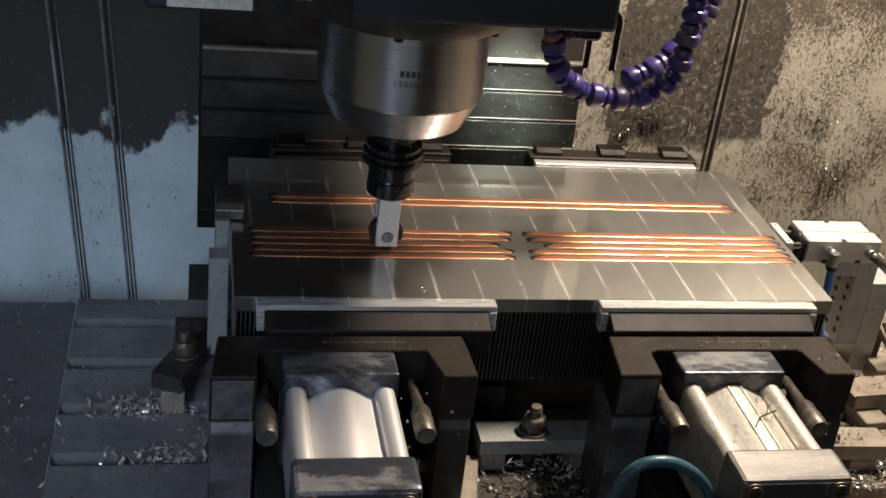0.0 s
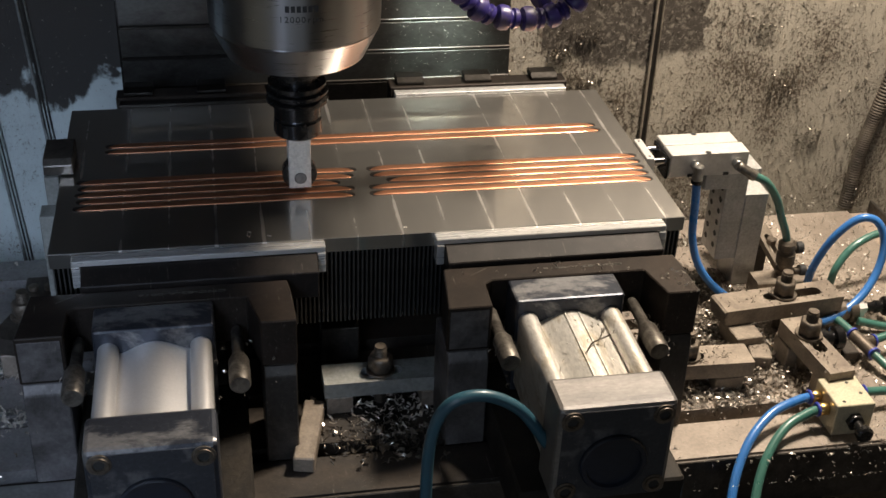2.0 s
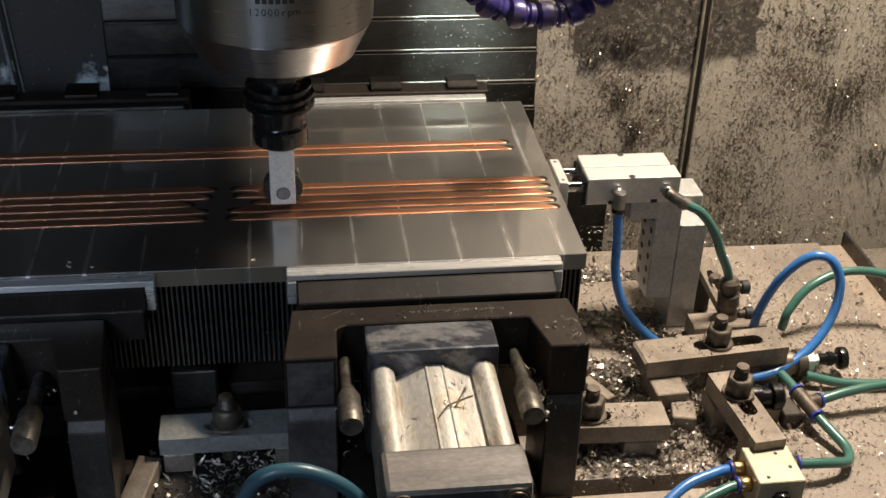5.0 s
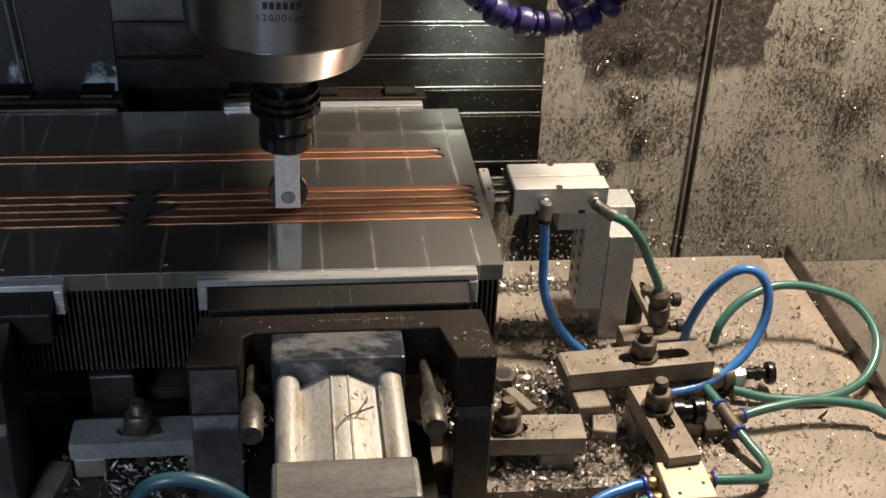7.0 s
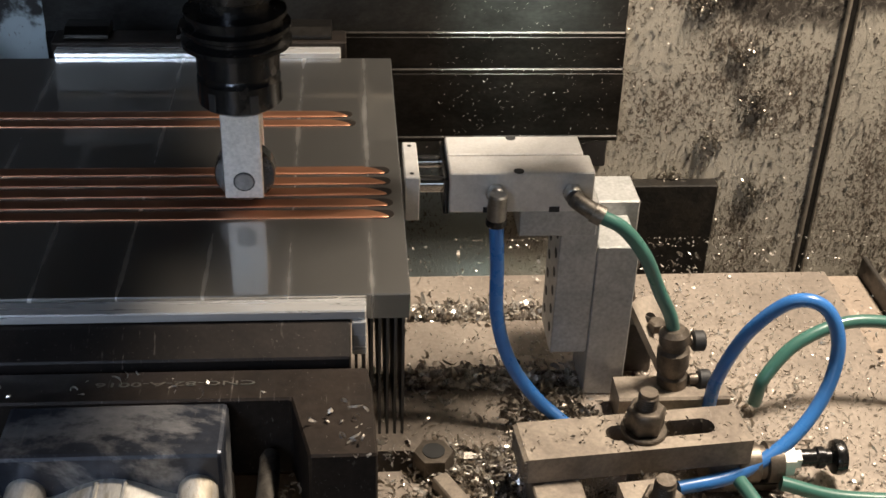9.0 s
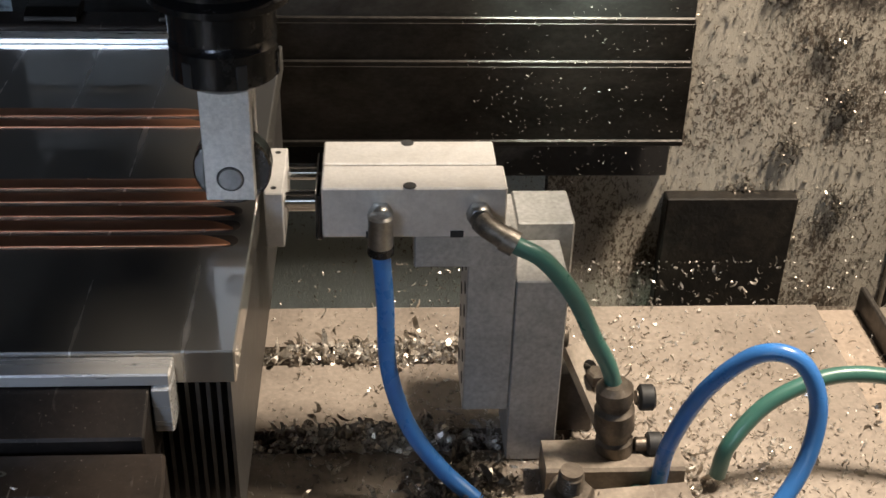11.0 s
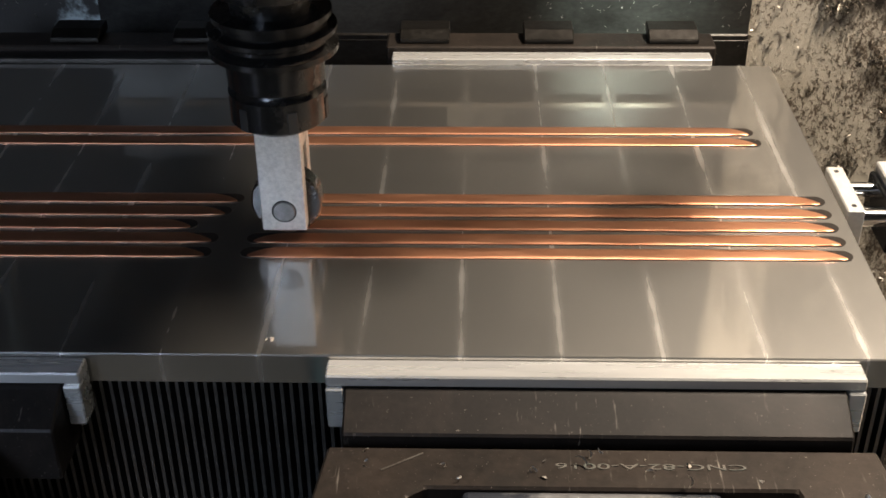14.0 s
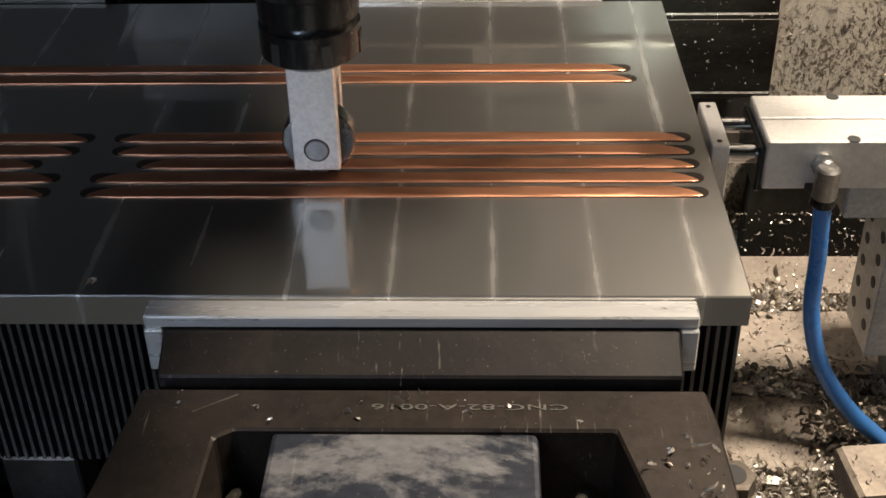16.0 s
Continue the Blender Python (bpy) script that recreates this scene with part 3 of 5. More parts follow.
def tool_holder():
    ob = thing("tool_holder", SX, SY, 0.055, "black collet tool holder clamped in the spindle", "tool holder", ride=ON_HEAD)
    part("flange", bm_lathe([(0.0215, 0.0900), (0.0255, 0.0903), (0.0276, 0.0915), (0.0276, 0.0940), (0.0240, 0.0965), (0.0240, 0.0980), (0.0274, 0.1000), (0.0274, 0.1020), (0.0235, 0.1030), (0.0235, 0.1060), (0.0255, 0.1068), (0.0255, 0.1090), (0.0170, 0.1095), (0.0170, 0.1220)], (SX, SY, 0), "z", 64), M_BLACK, ob)
    part("body", bm_lathe([(0.0200, 0.0770), (0.0210, 0.0775), (0.0212, 0.0892), (0.0205, 0.0899)], (SX, SY, 0), "z", 64), M_BLACK, ob)
    nut = part("collet_nut", bm_lathe([(0.0165, 0.0572), (0.0205, 0.0598), (0.0212, 0.0605), (0.0212, 0.0735), (0.0195, 0.0750), (0.0190, 0.0768)], (SX, SY, 0), "z", 64), M_BLACK, ob, "black slotted collet nut")
    for k in range(6):
        a = radians(60 * k - 66)
        b = bm_box(-0.0022, 0.0022, -0.0008, 0.0006, -0.005, 0.005, 0.0003)
        bm_move(b, Matrix.Translation((0.0208 * math.cos(a), 0.0208 * math.sin(a), 0.0652 - 0.055)) @ pose(0, 0, 0, 0, 0, math.degrees(a) + 90))
        part("slot", b, M_RUBBER, nut, "dark spanner slot", local=True)
    t = thing("roller_tool", SX, SY, 0.008, "ground steel fork with a pressing roller under the collet", "roller tool", ride=ON_HEAD)
    part("shank", bm_lathe(rod(0.0100, 0.05, 0.0585), (SX, SY, 0)), M_STEEL, t)
    for y0, y1 in ((SY - 0.0125, SY - 0.0055), (SY + 0.0055, SY + 0.0125)):
        leg = part("fork_leg", bm_box(SX - 0.0100, SX + 0.0100, y0, y1, 0.008, 0.0572, 0.0005), M_FORK, t)
    part("fork_bridge", bm_box(SX - 0.0098, SX + 0.0098, SY - 0.0054, SY + 0.0054, 0.046, 0.0570, 0.0004), M_FORK, t)
    part("pin", bm_lathe(rod(0.0050, -0.0131, 0.0131, 0.0004), (SX + 0.0003, SY, 0.0180), "y", 32), M_PIN, t, "round axle pin with a dark rim")
    part("pin_rim", bm_lathe([(0.0056, -0.01262), (0.0056, -0.0124)], (SX + 0.0003, SY, 0.0180), "y", 32), M_RUBBER, t, "dark gap round the pin")
    part("roller", bm_lathe(rod(0.0160, -0.005, 0.005, 0.0008), (SX + 0.0003, SY, 0.0182), "y", 64), M_ROLL, t, "polished pressing roller")


M_FORK = surface("bright_ground_fork", (0.74, 0.73, 0.70), (0.64, 0.62, 0.58), 0.40, 0.35, 30, 600, 0.55, 0.2, 0.45, 0.1, 0.0002)
M_ROLL = surface("oily_roller", (0.15, 0.145, 0.14), (0.08, 0.078, 0.075), 0.2, 1.0, 40, 500, 0.55, 0.2, 0.35, 0.1, 0.0002)
M_PIN = surface("dull_pin", (0.34, 0.34, 0.33), (0.22, 0.22, 0.22), 0.4, 0.9, 60, 500, 0.5, 0.2, 0.5, 0.1, 0.0002)
tool_holder()


def coolant_hose(points, count, label):
    """A chain of ball-jointed plastic segments along a curve."""
    line = smooth_path(points, 24)
    ob = thing("coolant_hose", *points[0], label, "coolant hose", "coolant hoses on the head", ride=ON_HEAD)
    dist = [0.0]
    for a, b in zip(line, line[1:]):
        dist.append(dist[-1] + (b - a).length)
    for k in range(count):
        s = dist[-1] * k / (count - 1)
        i = min(max(j for j in range(len(dist)) if dist[j] <= s + 1e-9), len(line) - 2)
        way = (line[i + 1] - line[i]).normalized()
        m = Matrix.Translation(line[i]) @ way.to_track_quat("Z", "Y").to_matrix().to_4x4()
        b = bm_lathe([(0.0070, -0.011), (0.0108, -0.0090), (0.0118, -0.0045), (0.0110, 0.0005), (0.0078, 0.0030), (0.0076, 0.0045), (0.0098, 0.0060), (0.0092, 0.0100), (0.0066, 0.0118)], (0, 0, 0), "z", 20)
        part("segment", bm_move(b, m), M_COOLANT, ob)


coolant_hose([(-0.028, 0.11, 0.222), (-0.020, 0.112, 0.185), (0.006, 0.113, 0.160), (0.040, 0.115, 0.152), (0.072, 0.118, 0.154), (0.097, 0.12, 0.172), (0.104, 0.12, 0.205), (0.108, 0.121, 0.265)], 12, "violet blue jointed plastic coolant hose in a loop")
coolant_hose([(0.066, 0.135, 0.166), (0.092, 0.145, 0.176), (0.116, 0.155, 0.198), (0.136, 0.16, 0.23), (0.150, 0.165, 0.285)], 7, "violet blue jointed plastic coolant hose rising behind")
noz = thing("hose_socket", -0.026, 0.11, 0.215, "black hose socket with an orange seal under the head", "hose fitting", ride=ON_HEAD)
part("socket", bm_box(-0.022, 0.014, 0.095, 0.125, 0.212, 0.2575, 0.003), M_BLACK, noz)
part("seal", bm_lathe(rod(0.0075, 0.205, 0.222), (-0.028, 0.11, 0), "z", 20), M_ORANGE, noz, "orange plastic seal")
brk = thing("hose_bracket", 0.03, 0.14, 0.17, "bent black steel bracket under the spindle head", "bracket", ride=ON_HEAD)
part("arm", bm_box(0.014, 0.019, 0.135, 0.139, 0.172, 0.250, 0.0008), M_BLACK, brk)
part("arm", bm_box(0.040, 0.045, 0.135, 0.139, 0.170, 0.222, 0.0008), M_BLACK, brk)
part("arm", bm_move(bm_box(-0.0025, 0.0025, -0.002, 0.002, 0, 0.034, 0.0008), Matrix.Translation((0.0425, 0.137, 0.221)) @ pose(0, 0, 0, 0, -42, 0)), M_BLACK, brk)

# ---- table ----
TZ = -0.160


def table():
    ob = thing("machine_table", -0.18, 0.06, TZ - 0.06, "slotted cast iron machine table dusted with swarf", "machine table", ride=ON_TABLE)
    out = [(-0.145, TZ - 0.06), (-0.145, TZ)]
    for y in (-0.09, -0.015, 0.06, 0.135, 0.21):
        out += [(y - 0.009, TZ), (y - 0.009, TZ - 0.016), (y - 0.012, TZ - 0.016), (y - 0.012, TZ - 0.026), (y + 0.012, TZ - 0.026), (y + 0.012, TZ - 0.016), (y + 0.009, TZ - 0.016), (y + 0.009, TZ)]
    out += [(0.258, TZ), (0.258, TZ - 0.06)]
    part("top", bm_prism(out, -0.715, -0.4202, "x"), M_IRON, ob, "oily iron part of the table")
    # darker than its neighbours: shade of workpiece and vises put into the colour
    part("top", bm_prism(out, -0.42, -0.12, "x"), M_OILY_SHADED_TABLE, ob, "oily table part between the vises, darkened for the shade there")
    part("top", bm_prism(out, -0.1198, 0.155, "x"), M_TABLE, ob, "table part dusted with brown swarf")
    part("top", bm_box(0.1552, 0.325, -0.145, 0.258, TZ - 0.06, TZ, 0.0008), M_TABLE, ob, "plain end of the table dusted with brown swarf")
    # black strips stand in for the shade inside the slots
    for y in (-0.09, -0.015, 0.06, 0.135, 0.21):
        part("slot_shade", bm_box(-0.714, -0.1205, y - 0.0088, y + 0.0088, TZ - 0.0255, TZ - 0.013, 0.0005), M_GRIME_SHADE, ob, "black strip painting the shade in the table slot")
    for x0, x1, mt in ((0.3255, 0.352, M_TRAY), (-0.94, -0.7175, M_LOW)):
        part("end_tray", bm_box(x0, x1, -0.145, 0.258, TZ - 0.03, TZ - 0.004, 0.001), mt, ob, "grimy end tray")
    part("front_face", bm_box(-0.714, 0.324, -0.1490, -0.1455, TZ - 0.06, TZ - 0.0015, 0.0008), M_CAST, ob, "oily dark front face of the table")
    part("rim", bm_box(0.352, 0.356, -0.145, 0.260, TZ - 0.03, TZ + 0.012, 0.0008), M_CAST, ob, "raised steel rim")
    part("edge", bm_box(-0.7170, -0.7155, -0.145, 0.258, TZ - 0.03, TZ - 0.0005, 0.0004), M_ALU_MATT, ob, "bright rubbed edge of the table")
    part("rim", bm_box(-0.944, -0.94, -0.145, 0.260, TZ - 0.03, TZ + 0.012, 0.0008), M_CAST, ob, "raised steel rim")


table()
sad = thing("saddle", -0.1, 0.06, -0.9, "dark cast saddle and base under the table", "machine base")
part("casting", bm_box(-0.45, 0.3, -0.2, 0.245, -0.999, TZ - 0.062, 0.01), M_GRIME_SHADE, sad)
part("apron", bm_box(-1.145, 1.145, -0.45, WY - 0.001, -0.999, -0.42, 0.004), M_GRIME_SHADE, sad, "grime-covered chip apron")


# ---- heat sink workpiece ----
PL, PD = 0.56, 0.285


def heat_sink():
    ob = thing("heat_sink", -PL / 2, PD / 2, -0.09, "ground aluminium heat sink with pressed-in copper pipes", "heat sink", ride=ON_TABLE)
    part("base_plate", bm_box(-PL, 0, 0, PD, -0.0145, 0, 0.0006), M_PLATE, ob)
    fin = bm_box(-0.0007, 0.0007, 0.002, PD - 0.002, -0.089, -0.0146, 0)
    me = bpy.data.meshes.new("fin")
    fin.to_mesh(me)
    fin.free()
    me.materials.append(M_FIN)
    for k in range(143):
        f = new("fin", me)
        f.parent = ob
        f.location = (-PL + 0.0031 + k * 0.0039 - ob.location.x, -ob.location.y, -ob.location.z)
    pitch = 0.0122
    runs = []
    for k in range(5):
        y = 0.1245 - k * pitch
        st = (0.0, -0.004, -0.020, -0.002, 0.003)[k]
        runs.append((-0.2765 - st * 0 + (0.0, 0.002, 0.016, -0.002, -0.003)[k], -0.0065 + 0.0002 * k, y))
        runs.append((-0.5445 + 0.002 * (k % 2), -0.2905 + (0.004, 0.0, -0.014, -0.002, -0.003)[k], y))
    for y, e in ((0.1975, -0.027), (0.1853, -0.025)):
        runs.append((-0.522, e, y))
    for x0, x1, y in runs:
        n = 10
        ring = []
        for c, a0 in ((x1 - 0.0042, -90), (x0 + 0.0042, 90)):
            for j in range(n + 1):
                a = radians(a0 + 180 * j / n)
                ring.append((c + 0.0046 * math.cos(a), y + 0.0044 * math.sin(a)))
        # the groove's shade is a flat dark outline on the plate
        g = part("groove", bm_prism(ring, -0.0002, 0.00025, "z"), M_GROOVE, ob, "dark outline painting the shade of the milled groove")
        bm = bmesh.new()
        x0, x1 = x0 + 0.0030, x1 - 0.0026
        xs = [x0, x0 + 0.002, x0 + 0.005, x0 + 0.009, x0 + 0.013] + [x0 + 0.013 + (x1 - x0 - 0.026) * j / 12 for j in range(1, 12)] + [x1 - 0.013, x1 - 0.009, x1 - 0.005, x1 - 0.002, x1]
        rows = []
        for x in xs:
            e = min(x - x0, x1 - x)
            f = min(1.0, max(0.0, e / 0.0125))
            # pressed flat along its length, pinched towards the front of the groove at its ends
            w = 0.0006 + 0.0037 * f ** 0.62
            yc = y - 0.0024 * (1 - f) ** 1.3
            wave = 0.00006 * math.sin(x * 210 + y * 900)
            top = 0.00034 + (0.00052 + wave) * min(1.0, f * 2.2)
            low = 0.00027
            prof = ((1.0, low), (0.985, top * 0.55 + low * 0.45), (0.90, top), (0.45, top + 0.00005), (0.0, top + 0.00006), (-0.45, top + 0.00005), (-0.90, top), (-0.985, top * 0.55 + low * 0.45), (-1.0, low))
            rows.append([bm.verts.new((x, yc + w * c, h)) for c, h in prof])
        for a, b in zip(rows, rows[1:]):
            for j in range(8):
                bm.faces.new((a[j], b[j], b[j + 1], a[j + 1])).smooth = True
        bmesh.ops.recalc_face_normals(bm, faces=bm.faces)
        part("heat_pipe", bm, M_COPPER, ob, "flattened copper heat pipe")


# near-black colour stands for the shade inside the pipe grooves
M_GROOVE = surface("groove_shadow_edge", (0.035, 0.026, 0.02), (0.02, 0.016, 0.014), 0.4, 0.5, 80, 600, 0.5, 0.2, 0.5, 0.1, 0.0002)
heat_sink()


# ---- pneumatic vises in front of the plate ----
def vise(dx, jaw_dx, label, dirty):
    ob = thing("pneumatic_vise", -0.125 + dx, -0.1, TZ, label, "vise", "pneumatic vises", ride=ON_TABLE)

    def add(name, bm, mat, text="", to=None):
        return part(name, bm_move(bm, Matrix.Translation((dx, 0, 0))), mat, to or ob, text)
    def add_jaw(name, bm, mat, text):
        return part(name, bm_move(bm, Matrix.Translation((jaw_dx, 0, 0))), mat, ob, text)
    # aluminium jaw: strip on top, a leg at each end
    add_jaw("jaw", bm_join(bm_box(-0.2325, -0.0215, -0.0118, -0.0006, -0.0065, -0.0012, 0.0007),
                       bm_box(-0.2325, -0.2255, -0.0135, -0.0008, -0.026, -0.0066, 0.0006),
                       bm_box(-0.0285, -0.0215, -0.0135, -0.0008, -0.026, -0.0066, 0.0006)), M_JAW, "bright aluminium jaw strip")
    add_jaw("jaw_bar", bm_prism([(-0.0010, -0.0068), (-0.0135, -0.0068), (-0.0300, -0.0150), (-0.0305, -0.0400), (-0.0010, -0.0400)], -0.2250, -0.0290, "x", 0.0008), M_BAR, "dark chamfered jaw bar")
    add("screw", bm_lathe(rod(0.0014, -0.0085, -0.0072, 0.0002), (-0.0985, -0.0115, 0.0002), "z", 12), M_ALU)
    # moving block: a cross beam and two arms
    beam = [(-0.2300, -0.0335), (-0.0215, -0.0335), (-0.0195, -0.050), (-0.0180, -0.094), (-0.0470, -0.094), (-0.0560, -0.0555), (-0.1920, -0.0555), (-0.1985, -0.0600), (-0.1995, -0.094), (-0.2370, -0.094)]
    add("block", bm_prism(beam, -0.062, -0.0178, "z", 0.0010), M_BROWN, "brown steel clamping block")
    for x0, x1 in ((-0.2360, -0.2005), (-0.0465, -0.0190)):
        bare = x0 < -0.1
        add("arm", bm_prism([(-0.040, -0.0625), (-0.0925, -0.0625), (-0.0965, -0.072), (-0.100, TZ + 0.001), (-0.040, TZ + 0.001)], x0, x1, "x", 0.0012), M_ARM_BARE if bare else M_ARM, "rubbed bare arm of the vise" if bare else "dark oily arm of the vise")
        if bare:
            add("worn_face", bm_box(x0 + 0.0012, x1 - 0.0018, -0.0946, -0.0941, -0.059, -0.0215, 0.0002), M_ARM_BARE, "face rubbed to bare steel")
    # air cylinder
    add("rear_cap", bm_box(-0.1785, -0.0835, -0.090, -0.0558, -0.112, -0.0186, 0.0022, 2), M_WORN, "cylinder cap with worn dark paint")
    cx, cz = -0.1310, -0.0720
    top = [(cx + 0.0445, cz - 0.030), (cx + 0.0445, cz + 0.030)]
    top += [(cx + 0.0362 + 0.0085 * math.cos(radians(a)), cz + 0.0335 + 0.0085 * math.sin(radians(a))) for a in range(0, 196, 15)]
    for j in range(21):
        u = 1 - j / 10
        top.append((cx + 0.0265 * u, cz + 0.0312 + 0.0095 * math.cos(u * math.pi / 2) ** 1.3))
    top += [(cx - 0.0362 + 0.0085 * math.cos(radians(a)), cz + 0.0335 + 0.0085 * math.sin(radians(a))) for a in range(-15, 181, 15)]
    top += [(cx - 0.0445, cz + 0.030), (cx - 0.0445, cz - 0.030), (cx - 0.040, cz - 0.040), (cx + 0.040, cz - 0.040)]
    body = bm_prism(top, -0.1885, -0.0895, "y")
    for f in body.faces:
        f.smooth = len(f.verts) == 4
    cyl = add("cylinder_body", body, M_CYL if not dirty else M_CYL_DIRTY, "aluminium profile cylinder body")
    if dirty:
        for x in (-0.0055, 0.0065):
            part("rib", bm_move(bm_box(cx + x - 0.0008, cx + x + 0.0008, -0.1880, -0.0920, cz + 0.0398, cz + 0.0412, 0.0003), Matrix.Translation((dx, 0, 0))), M_CYL_DIRTY, ob, "raised rib on the cylinder")
    cap = add("front_cap", bm_box(-0.1780, -0.0840, -0.2270, -0.1875, -0.1160, -0.0240, 0.004, 2), M_WORN_BARE if dirty else M_WORN, "front cylinder cap with worn dark paint")
    add("face_plate", bm_box(-0.1740, -0.0880, -0.2276, -0.2262, -0.1150, -0.0280, 0.0003), M_CAP_FACE, "grimy black face of the cap")
    for x in (-0.1670, -0.0950):
        for z in (-0.0360, -0.1050):
            sx = Matrix.Translation((dx, 0, 0))
            ring = bm_lathe([(0.0088, 0.0004), (0.0088, -0.0008), (0.0080, -0.0010), (0.0072, -0.0010), (0.0070, -0.0022), (0.0046, -0.0022), (0.0042, -0.0002)], (x, -0.2276, z), "y", 24)
            s = part("socket_screw", bm_move(ring, sx), M_BOLT, ob, "oily socket screw")
            part("socket", bm_move(bm_lathe([(0.0044, -0.0006), (0.0001, -0.0007)], (x, -0.2276, z), "y", 6), sx), M_RUBBER, s, "dark hexagon socket")
    add("boss", bm_lathe([(0.0270, 0.003), (0.0270, -0.0035), (0.0258, -0.005), (0.0225, -0.005), (0.0215, -0.002)], (cx, -0.2270, -0.0790), "y", 40), M_NAVY, "round blue-black cap boss")
    for x, tip in ((-0.1925, 1), (-0.0660, 1)):
        add("guide_pin", bm_lathe([(0.0034, 0), (0.0048, -0.004), (0.0050, -0.037), (0.0072, -0.043), (0.0084, -0.046), (0.0082, -0.056), (0.0087, -0.058), (0.0086, -0.075), (0.0078, -0.0770)], (x, -0.0600, -0.0460), "y", 24), M_PINS, "oily steel guide pin")
    add("base", bm_box(-0.198, -0.060, -0.212, -0.038, TZ + 0.0005, -0.118, 0.002), M_GRIME_SHADE, "grimy vise base")
    t = letters("engraving", "CNC-82-A-0016", 0.0043, Matrix.Translation((-0.1080 + dx, -0.0435, -0.0176)) @ pose(0, 0, 0, 0, 0, 180), M_ETCH, ob, "engraved writing seen upside down")
    t.scale = (2.45, 1.0, 1.0)
    sc = bm_move(bm_box(-0.009, 0.009, -0.0004, 0.0004, 0, 0.0002, 0), Matrix.Translation((-0.2010 + dx, -0.0420, -0.0177)) @ pose(0, 0, 0, 0, 0, 32))
    part("scratch", sc, M_PINS, ob, "dull scratch in the steel")
    return ob


M_ARM = surface("black_oily_arm", (0.05, 0.046, 0.042), (0.10, 0.09, 0.08), 0.4, 0.5, 24, 260, 0.56, 0.08, 0.55, 0.4, 0.0007, scratch=0.6)
M_ARM_BARE = surface("rubbed_bare_steel", (0.22, 0.21, 0.215), (0.06, 0.056, 0.054), 0.46, 0.6, 17, 260, 0.48, 0.14, 0.55, 0.4, 0.0007, scratch=0.5)
M_JAW = surface("bright_jaw", (0.84, 0.84, 0.83), (0.66, 0.65, 0.63), 0.26, 0.7, 60, 260, 0.58, 0.2, 0.34, 0.05, 0.0002, (0.08, 1, 1), (0.9, 1.03))
M_CYL = surface("smooth_cylinder_aluminium", (0.74, 0.73, 0.73), (0.64, 0.62, 0.60), 0.36, 0.6, 14, 500, 0.6, 0.2, 0.44, 0.06, 0.0002, (1, 1, 1), (0.92, 1.03))
M_CYL_DIRTY = surface("dirty_cylinder_aluminium", (0.76, 0.73, 0.67), (0.44, 0.39, 0.31), 0.34, 0.6, 40, 350, 0.55, 0.05, 0.55, 0.2, 0.0004, (1.6, 0.5, 1), scratch=0.3)
M_PINS = surface("oily_pin", (0.24, 0.22, 0.19), (0.08, 0.07, 0.06), 0.36, 0.75, 60, 400, 0.5, 0.1, 0.5, 0.6, 0.0008, scratch=0.6)
vise(0.0, 0.0, "steel vise with a dirty aluminium air cylinder on the table", True)
vise(-0.343, -0.308, "steel vise with a smooth aluminium air cylinder on the table", False)


# ---- back stops ----
def back_stop(dx, label, strip):
    ob = thing("back_stop", -0.13 + dx, PD + 0.03, TZ, label, "work stop", "back stops behind the plate", ride=ON_TABLE)

    def add(name, bm, mat, text=""):
        return part(name, bm_move(bm, Matrix.Translation((dx, 0, 0))), mat, ob, text)
    add("jaw", bm_box(-0.224, -0.034, PD + 0.0006, PD + 0.0115, -0.02, 0.0035, 0.0006), strip, "aluminium stop strip")
    add("rail", bm_box(-0.228, -0.030, PD + 0.012, PD + 0.034, -0.06, 0.0065, 0.001), M_BROWN, "dark steel rail")
    for x in (-0.205, -0.130, -0.055):
        add("dog", bm_prism([(PD + 0.016, 0.0068), (PD + 0.016, 0.0095), (PD + 0.024, 0.0130), (PD + 0.038, 0.0130), (PD + 0.038, 0.0068)], x - 0.015, x + 0.015, "x", 0.0006), M_OILY_SHADED, "chamfered steel dog")
    for x in (-0.20, -0.06):
        add("upright", bm_box(x - 0.02, x + 0.02, PD + 0.014, PD + 0.04, TZ + 0.0005, -0.0605, 0.001), M_CAST, "dark upright")


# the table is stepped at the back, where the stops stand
slab("table_ledge", bm_box(-0.600, -0.02, 0.259, 0.345, TZ - 0.05, TZ - 0.004, 0.001), M_OILY_SHADED_TABLE, "dark rear ledge of the machine table", "ledge", ON_TABLE)
back_stop(0.0, "dark steel back stop with a bright aluminium strip", M_JAW)
# same strip as its neighbour, head's shade put into its colour
back_stop(-0.288, "dark steel back stop with an aluminium strip darkened for shade", M_OILY_SHADED)


